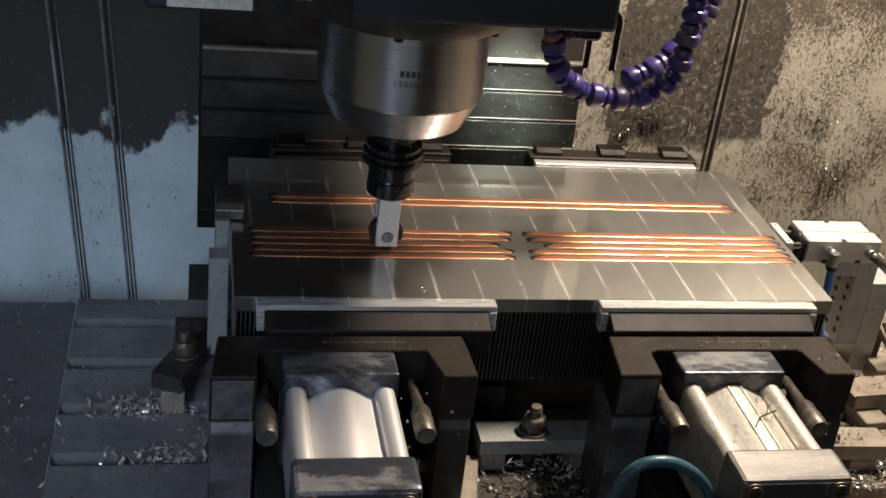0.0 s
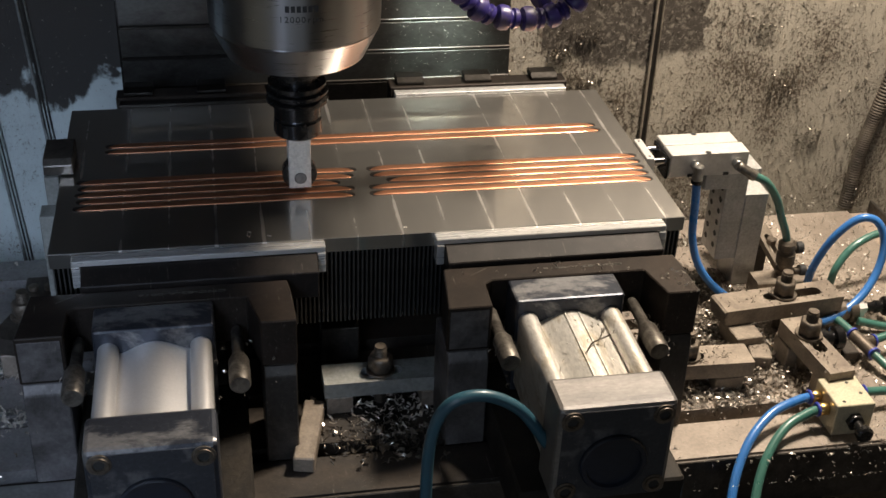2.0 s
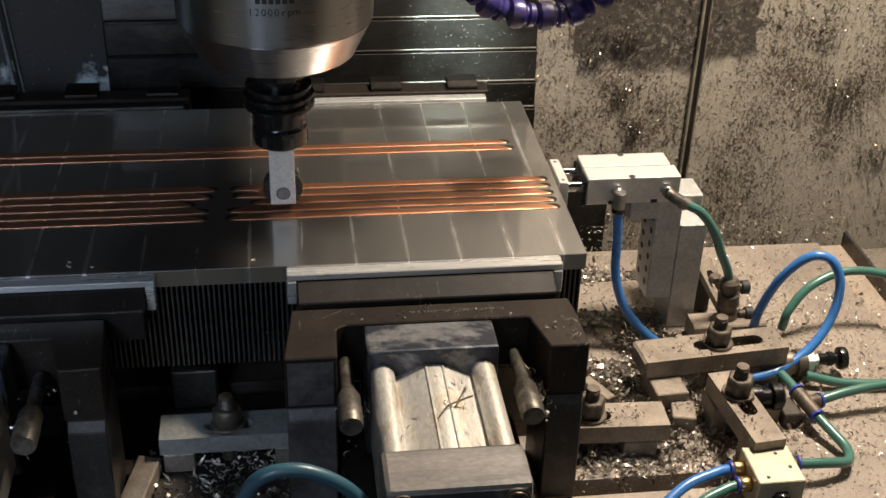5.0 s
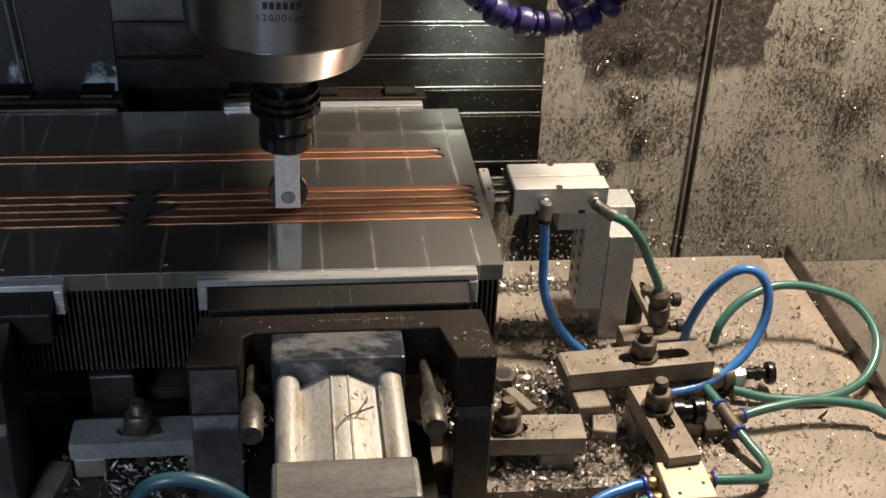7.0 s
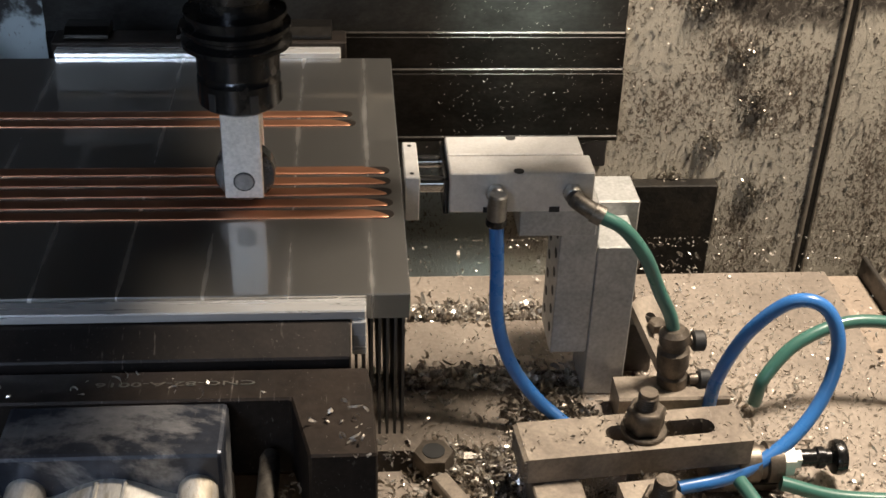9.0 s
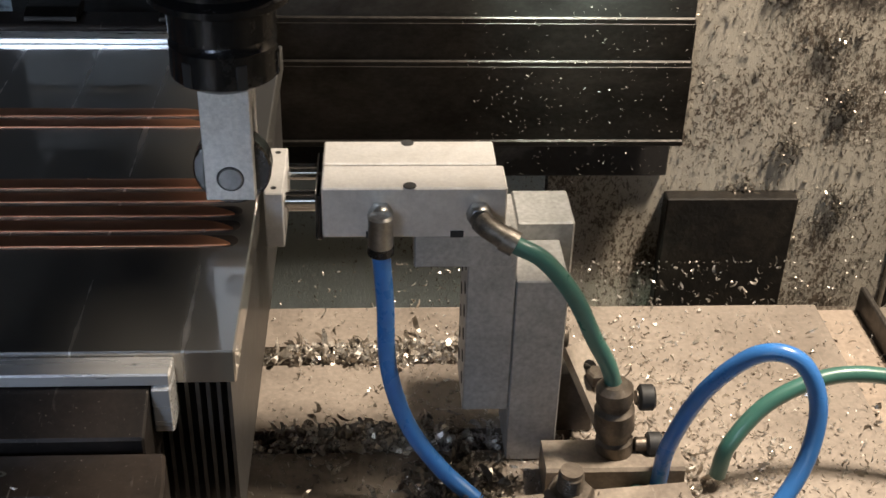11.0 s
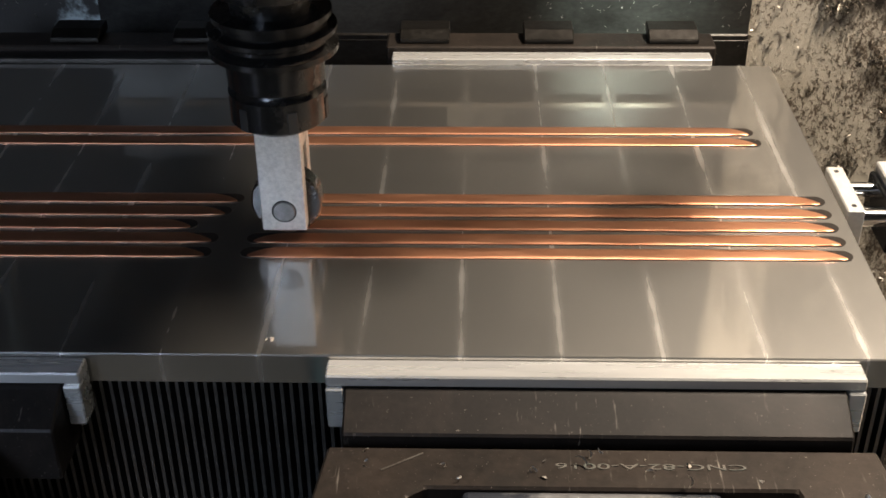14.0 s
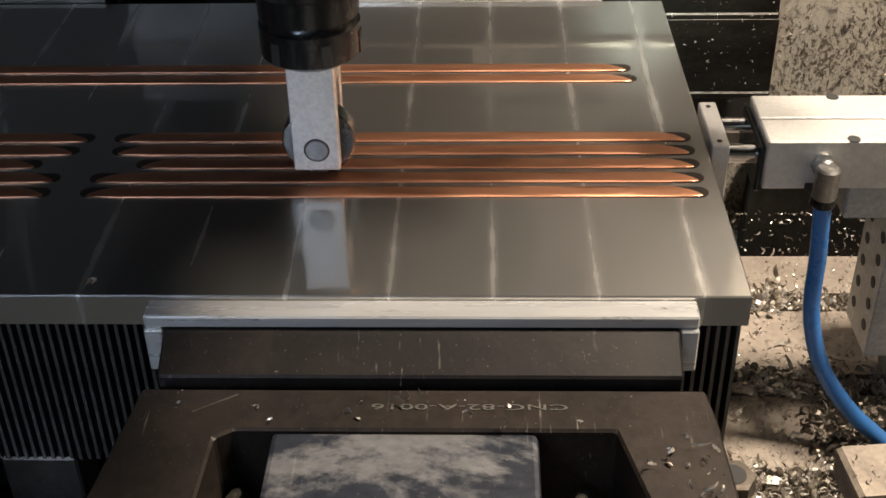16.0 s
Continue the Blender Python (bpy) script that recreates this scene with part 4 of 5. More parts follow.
# ---- side pusher on its post ----
def side_pusher():
    post = thing("pusher_post", 0.115, 0.135, TZ, "grey aluminium post of two bolted plates on the table", "post", ride=ON_TABLE)
    p = part("arm_plate", bm_box(0.0940, 0.1170, 0.1180, 0.1560, -0.1260, -0.0228, 0.0007), M_ALU_MATT, post)
    for k in range(7):
        for y in (0.127, 0.147):
            part("hole", bm_lathe([(0.0032, -0.0002), (0.0032, 0.0002)], (0.0939, y, -0.112 + k * 0.0135), "x", 14), M_RUBBER, p, "dark drilled hole")
    part("post_plate", bm_box(0.1174, 0.1425, 0.1180, 0.1560, TZ + 0.0005, -0.0490, 0.0007), M_ALU_MATT, post)
    part("bracket", bm_box(0.0690, 0.1148, 0.1172, 0.1575, -0.0405, -0.0226, 0.0007), M_ALU_MATT, post)
    for z in (-0.07, -0.095):
        part("bolt", bm_lathe(rod(0.0055, 0, 0.005), (0.1425, 0.137, z), "x", 16), M_BOLT, post)
    part("rear_block", bm_box(0.1210, 0.1500, 0.1570, 0.1900, -0.090, -0.0400, 0.001), M_ALU_MATT, post)
    cyl = thing("guided_air_cylinder", 0.064, 0.137, -0.0225, "pale aluminium guided air cylinder on the post", "air cylinder", ride=ON_TABLE)
    part("body", bm_join(bm_box(0.0275, 0.1100, 0.1140, 0.1356, -0.0220, 0.0034, 0.0007), bm_box(0.0275, 0.1070, 0.1374, 0.1600, -0.0220, 0.0034, 0.0007), bm_box(0.0279, 0.1096, 0.1350, 0.1380, -0.0215, -0.0030, 0)), M_ALU, cyl)
    for x, y in ((0.0665, 0.1142), (0.0665, 0.1598)):
        part("notch", bm_lathe([(0.0030, -0.0002), (0.0030, 0.0002)], (x, y + (0.002 if y < 0.13 else -0.002), 0.0035), "z", 16), M_RUBBER, cyl, "dark screw recess")
    for x in (0.050, 0.088):
        part("foot_notch", bm_box(x - 0.003, x + 0.003, 0.1136, 0.1142, -0.0219, -0.0185, 0), M_RUBBER, cyl, "dark notch")
    part("front_seal", bm_box(0.0244, 0.0274, 0.1165, 0.1580, -0.0250, -0.0010, 0.0008), M_BLACK, cyl, "black seal plate")
    for y in (0.1235, 0.1500):
        part("rod", bm_lathe(rod(0.0038, 0.0105, 0.0250), (0, y, -0.0075), "x", 20), M_CHROME, cyl, "chromed guide rod")
    part("piston_rod", bm_lathe(rod(0.0050, 0.0105, 0.0250), (0, 0.137, -0.0155), "x", 20), M_CHROME, cyl, "chromed piston rod")
    pad = part("push_plate", bm_box(0.0022, 0.0105, 0.1140, 0.1580, -0.0270, 0.0010, 0.0006), M_ALU, cyl, "aluminium push plate")
    for y in (0.119, 0.153):
        part("screw_hole", bm_lathe([(0.0013, 0.0009), (0.0013, 0.0012)], (0.0062, y, 0), "z", 12), M_RUBBER, pad, "dark screw hole")
    for x, turn in ((0.0535, 0), (0.0975, 1)):
        f = thing("push_in_fitting", x, 0.1138, -0.009, "nickelled push-in air fitting screwed into the cylinder", "air fitting", "air fittings", ride=ON_TABLE)
        part("hexagon", bm_lathe(rod(0.0058, -0.0075, 0.0002, 0.0008), (x, 0.1138, -0.0085), "y", 6), M_STEEL, f)
        if turn:
            part("elbow", bm_tube([(x, 0.106, -0.0085), (x + 0.003, 0.103, -0.010), (x + 0.011, 0.100, -0.0145)], 0.0052), M_PINS, f)
            part("collar", bm_tube([(x + 0.010, 0.1003, -0.0140), (x + 0.0155, 0.0985, -0.0165)], 0.0060), M_PINS, f)
        else:
            part("elbow", bm_lathe(rod(0.0056, -0.021, -0.004, 0.001), (x, 0.1035, 0), "z", 20), M_STEEL, f)
            part("collar", bm_lathe(rod(0.0060, -0.0245, -0.019, 0.001), (x, 0.1035, 0), "z", 20), M_BLACK, f)


side_pusher()


# ---- clamps on the table ----
def hex_nut(parent, x, y, z, size=0.0112, washer=0.0132, stud=0.010):
    part("washer", bm_lathe(rod(washer, z, z + 0.0025, 0.0005), (x, y, 0), "z", 28), M_BOLT, parent)
    part("nut", bm_lathe([(size * 0.92, z + 0.0026), (size, z + 0.0036), (size, z + 0.0155), (size * 0.86, z + 0.0175)], (x, y, 0), "z", 6), M_BOLT, parent)
    prof = [(0.0058, z - 0.01)]
    for k in range(int(stud / 0.0015)):
        h = z + 0.0176 + k * 0.0015
        prof += [(0.0058, h), (0.0051, h + 0.0007)]
    prof += [(0.0050, z + 0.0178 + stud)]
    part("stud", bm_lathe(prof, (x, y, 0), "z", 20), M_BOLT, parent, "threaded stud")


def bm_strap(length, width, height, slot0, slot1, slot_w):
    """A clamp strap along x with a long slot through it."""
    bm = bmesh.new()
    n = 8
    r = slot_w / 2
    hole = []
    for c, a0 in ((slot1 - r, -90), (slot0 + r, 90)):
        for j in range(n + 1):
            a = radians(a0 + 180 * j / n)
            hole.append((c + r * math.cos(a), r * math.sin(a)))
    w = width / 2
    rect = [(length, -w), (length, w), (0, w), (0, -w)]
    up, low = [], []
    for z, store in ((height, up), (0.0, low)):
        store.append([bm.verts.new((x, y, z)) for x, y in rect])
        store.append([bm.verts.new((x, y, z)) for x, y in hole])
    for (o, h), flip in ((up, False), (low, True)):
        m = n + 1
        faces = [(o[0], o[1], *[h[j] for j in range(m - 1, -1, -1)]), (o[2], o[3], *[h[j] for j in range(2 * m - 1, m - 1, -1)]),
                 (o[1], o[2], h[m], h[m - 1]), (o[3], o[0], h[0], h[2 * m - 1])]
        for f in faces:
            bm.faces.new(f[::-1] if flip else f)
    for k in range(4):
        bm.faces.new((up[0][k], up[0][(k + 1) % 4], low[0][(k + 1) % 4], low[0][k]))
    m = len(hole)
    for k in range(m):
        bm.faces.new((up[1][k], low[1][k], low[1][(k + 1) % m], up[1][(k + 1) % m]))
    bmesh.ops.recalc_face_normals(bm, faces=bm.faces)
    return bm


def clamp(x, y, turn, length, width, z, label, nut, slot, teeth=False, tilt=0.0, mat=None, height=0.018, block=None):
    ob = thing("strap_clamp", x, y, TZ, label, "clamp", "clamps on the table", ride=ON_TABLE)
    m = Matrix.Translation((x, y, z)) @ pose(0, 0, 0, 0, tilt, turn)
    part("strap", bm_move(bm_strap(length, width, height, slot[0], slot[1], slot[2]), m), mat or M_STRAP, ob)
    if teeth:
        for k in range(6):
            za, zb = height * k / 6, height * (k + 1) / 6
            part("tooth", bm_move(bm_prism([(-0.0001, za), (-0.0024, (za + zb) / 2), (-0.0001, zb)], -width / 2 + 0.0004, width / 2 - 0.0004, "y"), m), mat or M_STRAP, ob)
    p = m @ Vector((nut, 0, height))
    hex_nut(ob, p.x, p.y, p.z + 0.0002)
    part("bolt_shaft", bm_lathe(rod(0.0056, TZ + 0.0006, p.z - 0.0005), (p.x, p.y, 0), "z", 16), M_BOLT, ob)
    for bx, bw in block or ():
        c = m @ Vector((bx, 0, 0))
        part("riser", bm_box(c.x - bw, c.x + bw, c.y - 0.015, c.y + 0.015, TZ + 0.0005, c.z - 0.0006, 0.001), M_STRAP, ob, "grimy riser block")
    return ob


M_GREY = surface("dull_grey_steel", (0.30, 0.31, 0.29), (0.20, 0.20, 0.19), 0.5, 0.3, 24, 300, 0.55, 0.15, 0.55, 0.3, 0.0005)
M_STRAP = surface("dusty_clamp_steel", (0.33, 0.28, 0.225), (0.16, 0.13, 0.105), 0.48, 0.4, 30, 420, 0.52, 0.15, 0.55, 0.4, 0.0005, scratch=0.5)
clamp(0.0655, 0.0290, 5.3, 0.130, 0.032, -0.137, "long slotted strap clamp with a toothed end", 0.070, (0.048, 0.112, 0.013), True, 0.0, None, 0.017, [(0.118, 0.010)])
clamp(0.1245, -0.008, -84, 0.090, 0.026, -0.134, "short slotted strap clamp across the table", 0.030, (0.018, 0.058, 0.013), False, 0.0, None, 0.017, [(0.012, 0.014), (0.078, 0.013)])
clamp(0.066, -0.046, 178, 0.080, 0.030, -0.142, "small strap clamp holding the vise block", 0.062, (0.045, 0.074, 0.012), False, 0.0, None, 0.016, [(0.022, 0.014)])
clamp(-0.335, -0.028, 0, 0.110, 0.030, -0.141, "dull grey strap clamp between the vises", 0.052, (0.034, 0.072, 0.013), False, 0.0, M_GREY, 0.015, [(0.014, 0.012), (0.098, 0.010)])
clamp(-0.617, 0.052, 66, 0.058, 0.030, -0.134, "dark toothed strap clamp at the table's far end", 0.038, (0.024, 0.052, 0.013), True, 0.0, M_CAST, 0.017, [(0.014, 0.011)])
for x, y, a, l, w, h in ((0.084, 0.012, 4, 0.028, 0.040, 0.0222), (0.092, -0.018, -12, 0.020, 0.024, 0.014), (0.145, 0.060, 4, 0.05, 0.018, 0.012), (0.028, 0.020, -62, 0.034, 0.010, 0.012), (0.165, -0.020, 0, 0.016, 0.018, 0.018)):
    ob = thing("spacer_block", x, y, TZ, "grimy steel spacer block lying among swarf", "block", "loose spacer blocks", ride=ON_TABLE)
    part("block", bm_move(bm_box(-l / 2, l / 2, -w / 2, w / 2, 0.0005, h, 0.0009), Matrix.Translation((x, y, TZ)) @ pose(0, 0, 0, 0, 0, a)), M_STRAP, ob)

for x, y in ((0.018, 0.052), (-0.004, 0.0)):
    ob = thing("loose_nut", x, y, TZ, "oily hexagon nut lying in swarf", "nut", "loose nuts", ride=ON_TABLE)
    part("nut", bm_lathe([(0.0085, TZ + 0.0142), (0.0115, TZ + 0.014), (0.0120, TZ + 0.0125), (0.0120, TZ + 0.001), (0.0110, TZ + 0.0005)], (x, y, 0), "z", 6), M_BOLT, ob)
    part("bore", bm_lathe([(0.0066, TZ + 0.0143), (0.0066, TZ + 0.0147)], (x, y, 0), "z", 20), M_RUBBER, ob, "dark threaded bore")

# stop post at the far end of the plate
lp = thing("end_stop", -0.575, 0.14, TZ, "stepped grey steel end stop standing at the plate's far end", "work stop", ride=ON_TABLE)
part("front_plate", bm_box(-0.5800, -0.5612, 0.112, 0.136, -0.1345, -0.0265, 0.0009), M_GREY, lp, "pale grey steel plate")
part("rear_plate", bm_box(-0.5745, -0.5612, 0.1365, 0.168, -0.1345, 0.0010, 0.0009), M_GREY, lp, "taller pale grey steel plate")
part("head", bm_prism([(0.140, 0.0014), (0.140, 0.0110), (0.146, 0.0165), (0.186, 0.0165), (0.186, 0.0014)], -0.5745, -0.5480, "x", 0.0008), M_CAST, lp, "dark oily finger over the plate edge")
part("foot", bm_box(-0.612, -0.5612, 0.108, 0.184, TZ + 0.0006, -0.1350, 0.001), M_CAST, lp, "dark foot block")
for x in (-0.603, -0.588):
    part("foot_screw", bm_lathe([(0.0030, -0.1350), (0.0050, -0.1346), (0.0050, -0.1305), (0.0030, -0.1300)], (x, 0.160, 0), "z", 14), M_BOLT, lp)


# ---- air line parts ----
def tube(points, material, label, r=0.0042):
    ob = thing("air_tube", *points[0], label, "air tube", "air tubes", ride=ON_TABLE)
    part("tube", bm_tube(points, r), material, ob)


tube([(0.0535, 0.1035, -0.022), (0.0555, 0.1025, -0.050), (0.0570, 0.1000, -0.085), (0.066, 0.0950, -0.115), (0.082, 0.0880, -0.137), (0.100, 0.078, -0.150)], M_BLUE, "blue air tube hanging from the cylinder")
tube([(0.1125, 0.0985, -0.0165), (0.126, 0.0970, -0.024), (0.141, 0.0985, -0.044), (0.153, 0.1020, -0.070), (0.162, 0.1040, -0.088), (0.166, 0.1045, -0.100)], M_GREEN, "green air tube bending down from the cylinder")
tube([(0.190, 0.088, -0.150), (0.192, 0.086, -0.122), (0.203, 0.080, -0.085), (0.222, 0.074, -0.060), (0.240, 0.068, -0.060), (0.249, 0.060, -0.080), (0.243, 0.050, -0.108), (0.222, 0.036, -0.130), (0.190, 0.024, -0.144), (0.155, 0.018, -0.148)], M_BLUE, "blue air tube in a standing loop")
tube([(0.222, 0.096, -0.152), (0.226, 0.097, -0.132), (0.246, 0.105, -0.112), (0.280, 0.112, -0.102), (0.318, 0.108, -0.104), (0.350, 0.092, -0.112), (0.360, 0.060, -0.128), (0.340, 0.028, -0.145), (0.300, 0.010, -0.152), (0.250, 0.012, -0.153), (0.215, 0.020, -0.148)], M_GREEN, "green air tube in a wide loop over the table")
tube([(0.207, -0.022, -0.143), (0.235, -0.018, -0.138), (0.275, -0.014, -0.136), (0.320, -0.020, -0.140), (0.345, -0.035, -0.148)], M_GREEN, "green air tube from the tee")
tube([(0.1700, 0.1035, -0.146), (0.174, 0.099, -0.1505), (0.181, 0.086, -0.154), (0.190, 0.072, -0.1545)], M_GREEN, "short green air tube below the connector")
tube([(0.188, 0.014, -0.140), (0.192, 0.000, -0.141), (0.194, -0.010, -0.142)], M_GREEN, "short green air tube beside the tee")
tube([(0.199, -0.040, -0.143), (0.206, -0.056, -0.147), (0.212, -0.075, -0.150), (0.205, -0.092, -0.148), (0.185, -0.098, -0.143), (0.158, -0.099, -0.141)], M_GREEN, "green air tube into the manifold")
tube([(0.104, -0.103, -0.138), (0.090, -0.106, -0.138), (0.060, -0.117, -0.142), (0.030, -0.140, -0.155), (0.008, -0.170, -0.180), (-0.004, -0.205, -0.215)], M_BLUE, "blue air tube drooping from the manifold")
tube([(0.106, -0.120, -0.139), (0.092, -0.123, -0.140), (0.066, -0.134, -0.146), (0.040, -0.157, -0.163), (0.022, -0.187, -0.190), (0.012, -0.220, -0.225)], M_GREEN, "green air tube drooping from the manifold")
tube([(-0.272, -0.215, -0.220), (-0.272, -0.205, -0.130), (-0.269, -0.200, -0.065), (-0.256, -0.200, -0.032), (-0.229, -0.200, -0.026), (-0.200, -0.200, -0.043), (-0.178, -0.199, -0.076), (-0.170, -0.196, -0.090)], M_TEAL, "dull blue air tube arching to the vise cylinder", 0.0048)


def connector(x, y, z0, z1, label, lean):
    ob = thing("inline_connector", x, y, z0, label, "air fitting", "air fittings", ride=ON_TABLE)
    m = Matrix.Translation((x, y, z0)) @ pose(0, 0, 0, lean[0], lean[1], 0)
    h = z1 - z0
    part("body", bm_move(bm_lathe([(0.0070, 0), (0.0094, 0.002), (0.0094, h * 0.30), (0.0080, h * 0.33), (0.0080, h * 0.42), (0.0100, h * 0.45), (0.0100, h * 0.68), (0.0078, h * 0.72), (0.0078, h * 0.78), (0.0092, h * 0.80), (0.0092, h - 0.003), (0.0064, h)], (0, 0, 0), "z", 18), m), M_BOLT, ob)


connector(0.1705, 0.1035, -0.148, -0.098, "oily inline speed fitting under the green tube", (0, -5))
for (x0, x1, y, z, r) in ((0.1795, 0.1935, 0.1030, -0.137, 0.0062), (0.1785, 0.1880, 0.1090, -0.112, 0.0066)):
    ob = thing("speed_screw", x0, y, z, "grimy black adjusting screw beside the speed fitting", "screw", "adjusting screws", ride=ON_TABLE)
    part("stem", bm_lathe(rod(r * 0.6, x0, x1, 0.0005), (0, y, z), "x", 14), M_BOLT, ob)
    part("knob", bm_lathe([(r * 0.8, x1 - 0.008), (r, x1 - 0.007), (r, x1 - 0.001), (r * 0.85, x1)], (0, y, z), "x", 16), M_RUBBER, ob, "black ribbed head")
bar = thing("flat_bar", 0.169, 0.100, TZ, "dusty flat steel bar lying on the table behind the long clamp", "bar", ride=ON_TABLE)
part("bar", bm_prism([(0.088, TZ + 0.0006), (0.088, -0.1415), (0.0895, -0.1400), (0.1105, -0.1400), (0.112, -0.1415), (0.112, TZ + 0.0006)], 0.134, 0.203, "x"), M_STRAP, bar)
tog = thing("toggle_strap", 0.160, 0.140, TZ, "slotted steel strap leaning behind the speed fitting", "strap", ride=ON_TABLE)
tm = Matrix.Translation((0.154, 0.150, -0.110)) @ pose(0, 0, 0, 0, 40, -62)
part("strap", bm_move(bm_strap(0.062, 0.018, 0.006, 0.010, 0.034, 0.008), tm), M_STRAP, tog)
part("foot", bm_box(0.146, 0.166, 0.140, 0.168, TZ + 0.0005, -0.122, 0.001), M_CAST, tog, "dark foot block")
tp = tm @ Vector((0.022, 0, 0.006))
part("screw", bm_lathe([(0.0052, tp.z), (0.0058, tp.z + 0.001), (0.0058, tp.z + 0.006), (0.0046, tp.z + 0.007)], (tp.x, tp.y, 0), "z", 6), M_BOLT, tog)
rb = thing("rest_block", -0.310, 0.050, TZ, "dark steel block standing under the finned workpiece", "block", ride=ON_TABLE)
part("block", bm_box(-0.330, -0.294, 0.036, 0.060, TZ + 0.0006, -0.122, 0.0012), M_CAST, rb)
gb = thing("flat_bar", -0.350, -0.070, TZ, "short dusty steel bar lying between the vises", "bar", ride=ON_TABLE)
part("bar", bm_move(bm_box(-0.040, 0.040, -0.009, 0.009, 0.0006, 0.016, 0.0012), Matrix.Translation((-0.352, -0.078, TZ)) @ pose(0, 0, 0, 0, 0, 78)), M_STRAP, gb)
v = thing("flow_valve", 0.205, 0.036, TZ, "black flow control valve with a mushroom knob", "valve", ride=ON_TABLE)
part("body", bm_lathe([(0.0085, 0.1895), (0.0118, 0.191), (0.0118, 0.204), (0.0100, 0.205), (0.0100, 0.208), (0.0122, 0.209), (0.0122, 0.2175)], (0, 0.034, -0.1445), "x", 24), M_BOLT, v, "grimy round valve barrel")
part("base", bm_box(0.192, 0.216, 0.025, 0.043, TZ + 0.0005, -0.153, 0.001), M_CAST, v)
part("neck", bm_lathe([(0.0105, 0.218), (0.0105, 0.224), (0.0060, 0.2245), (0.0060, 0.229)], (0, 0.034, -0.142), "x", 6), M_ALU, v, "white hexagon neck")
part("stem", bm_lathe([(0.0052, 0.229), (0.0052, 0.238), (0.0065, 0.239), (0.0065, 0.243), (0.0050, 0.244), (0.0050, 0.247)], (0, 0.034, -0.142), "x", 20), M_BLACK, v)
part("knob", bm_lathe([(0.0050, 0.2471), (0.0098, 0.249), (0.0105, 0.2515), (0.0098, 0.255), (0.0060, 0.2565)], (0, 0.034, -0.142), "x", 28), M_BLACK, v, "round black knob")
part("plug", bm_lathe(rod(0.0085, 0.176, 0.190, 0.001), (0, 0.034, -0.146), "x", 18), M_BOLT, v)
tee = thing("tee_fitting", 0.197, -0.024, TZ, "grimy tee fitting with blue release collars", "air fitting", "air fittings", ride=ON_TABLE)
part("run", bm_tube([(0.194, -0.011, -0.142), (0.1995, -0.040, -0.143)], 0.0062), M_BOLT, tee)
part("branch", bm_tube([(0.197, -0.024, -0.1425), (0.208, -0.0215, -0.143)], 0.0060), M_BOLT, tee)
for p in ((0.1940, -0.0095, -0.1420), (0.1996, -0.0405, -0.1430), (0.2085, -0.0214, -0.1430)):
    c = Vector(p)
    w = (c - Vector((0.197, -0.024, -0.1425))).normalized() * 0.0022
    part("collar", bm_tube([c, c + w], 0.0068), M_COLLAR, tee, "blue release collar")
vs = thing("small_valve", 0.165, -0.020, TZ, "grimy round valve beside the short clamp", "valve", ride=ON_TABLE)
part("barrel", bm_lathe([(0.0060, 0.140), (0.0105, 0.142), (0.0105, 0.150), (0.0075, 0.151), (0.0075, 0.158), (0.0118, 0.1595), (0.0118, 0.167), (0.0100, 0.169)], (0.005, -0.022, -0.135), "x", 24), M_BLACK, vs)
part("foot", bm_box(0.1745, 0.1900, -0.034, -0.010, TZ + 0.0005, -0.146, 0.001), M_CAST, vs)

mf = thing("air_manifold", 0.131, -0.112, TZ, "cream aluminium air manifold with brass fittings", "manifold", ride=ON_TABLE)
part("block", bm_box(0.1130, 0.1500, -0.134, -0.0925, TZ + 0.0005, -0.126, 0.0008), M_CREAM, mf)
for y, z in ((-0.103, -0.138), (-0.120, -0.139)):
    part("fitting", bm_lathe(rod(0.0062, 0.1040, 0.1128, 0.0008), (0, y, z), "x", 6), M_BRASS, mf, "brass push-in fitting")
    part("collar", bm_lathe(rod(0.0068, 0.1010, 0.1039, 0.0008), (0, y, z), "x", 20), M_COLLAR, mf, "blue release collar")
part("fitting", bm_lathe(rod(0.0062, 0.1502, 0.1580, 0.0008), (0, -0.099, -0.141), "x", 6), M_BRASS, mf, "brass push-in fitting")
part("collar", bm_lathe(rod(0.0068, 0.1581, 0.1605, 0.0008), (0, -0.099, -0.141), "x", 20), M_COLLAR, mf, "blue release collar")
for x, y in ((0.137, -0.102), (0.143, -0.118), (0.122, -0.128)):
    part("screw_hole", bm_lathe([(0.0016, -0.1262), (0.0016, -0.1257)], (x, y, 0), "z", 12), M_RUBBER, mf, "dark screw hole")
part("plug", bm_lathe(rod(0.0085, -0.006, 0.0005, 0.0008), (0.132, -0.134, -0.143), "y", 6), M_BLACK, mf, "black hexagon plug")
part("knob", bm_lathe([(0.0045, -0.0060), (0.0045, -0.0150), (0.0075, -0.0165), (0.0080, -0.0220), (0.0062, -0.0240)], (0.132, -0.134, -0.143), "y", 16), M_BLACK, mf, "black adjusting knob")


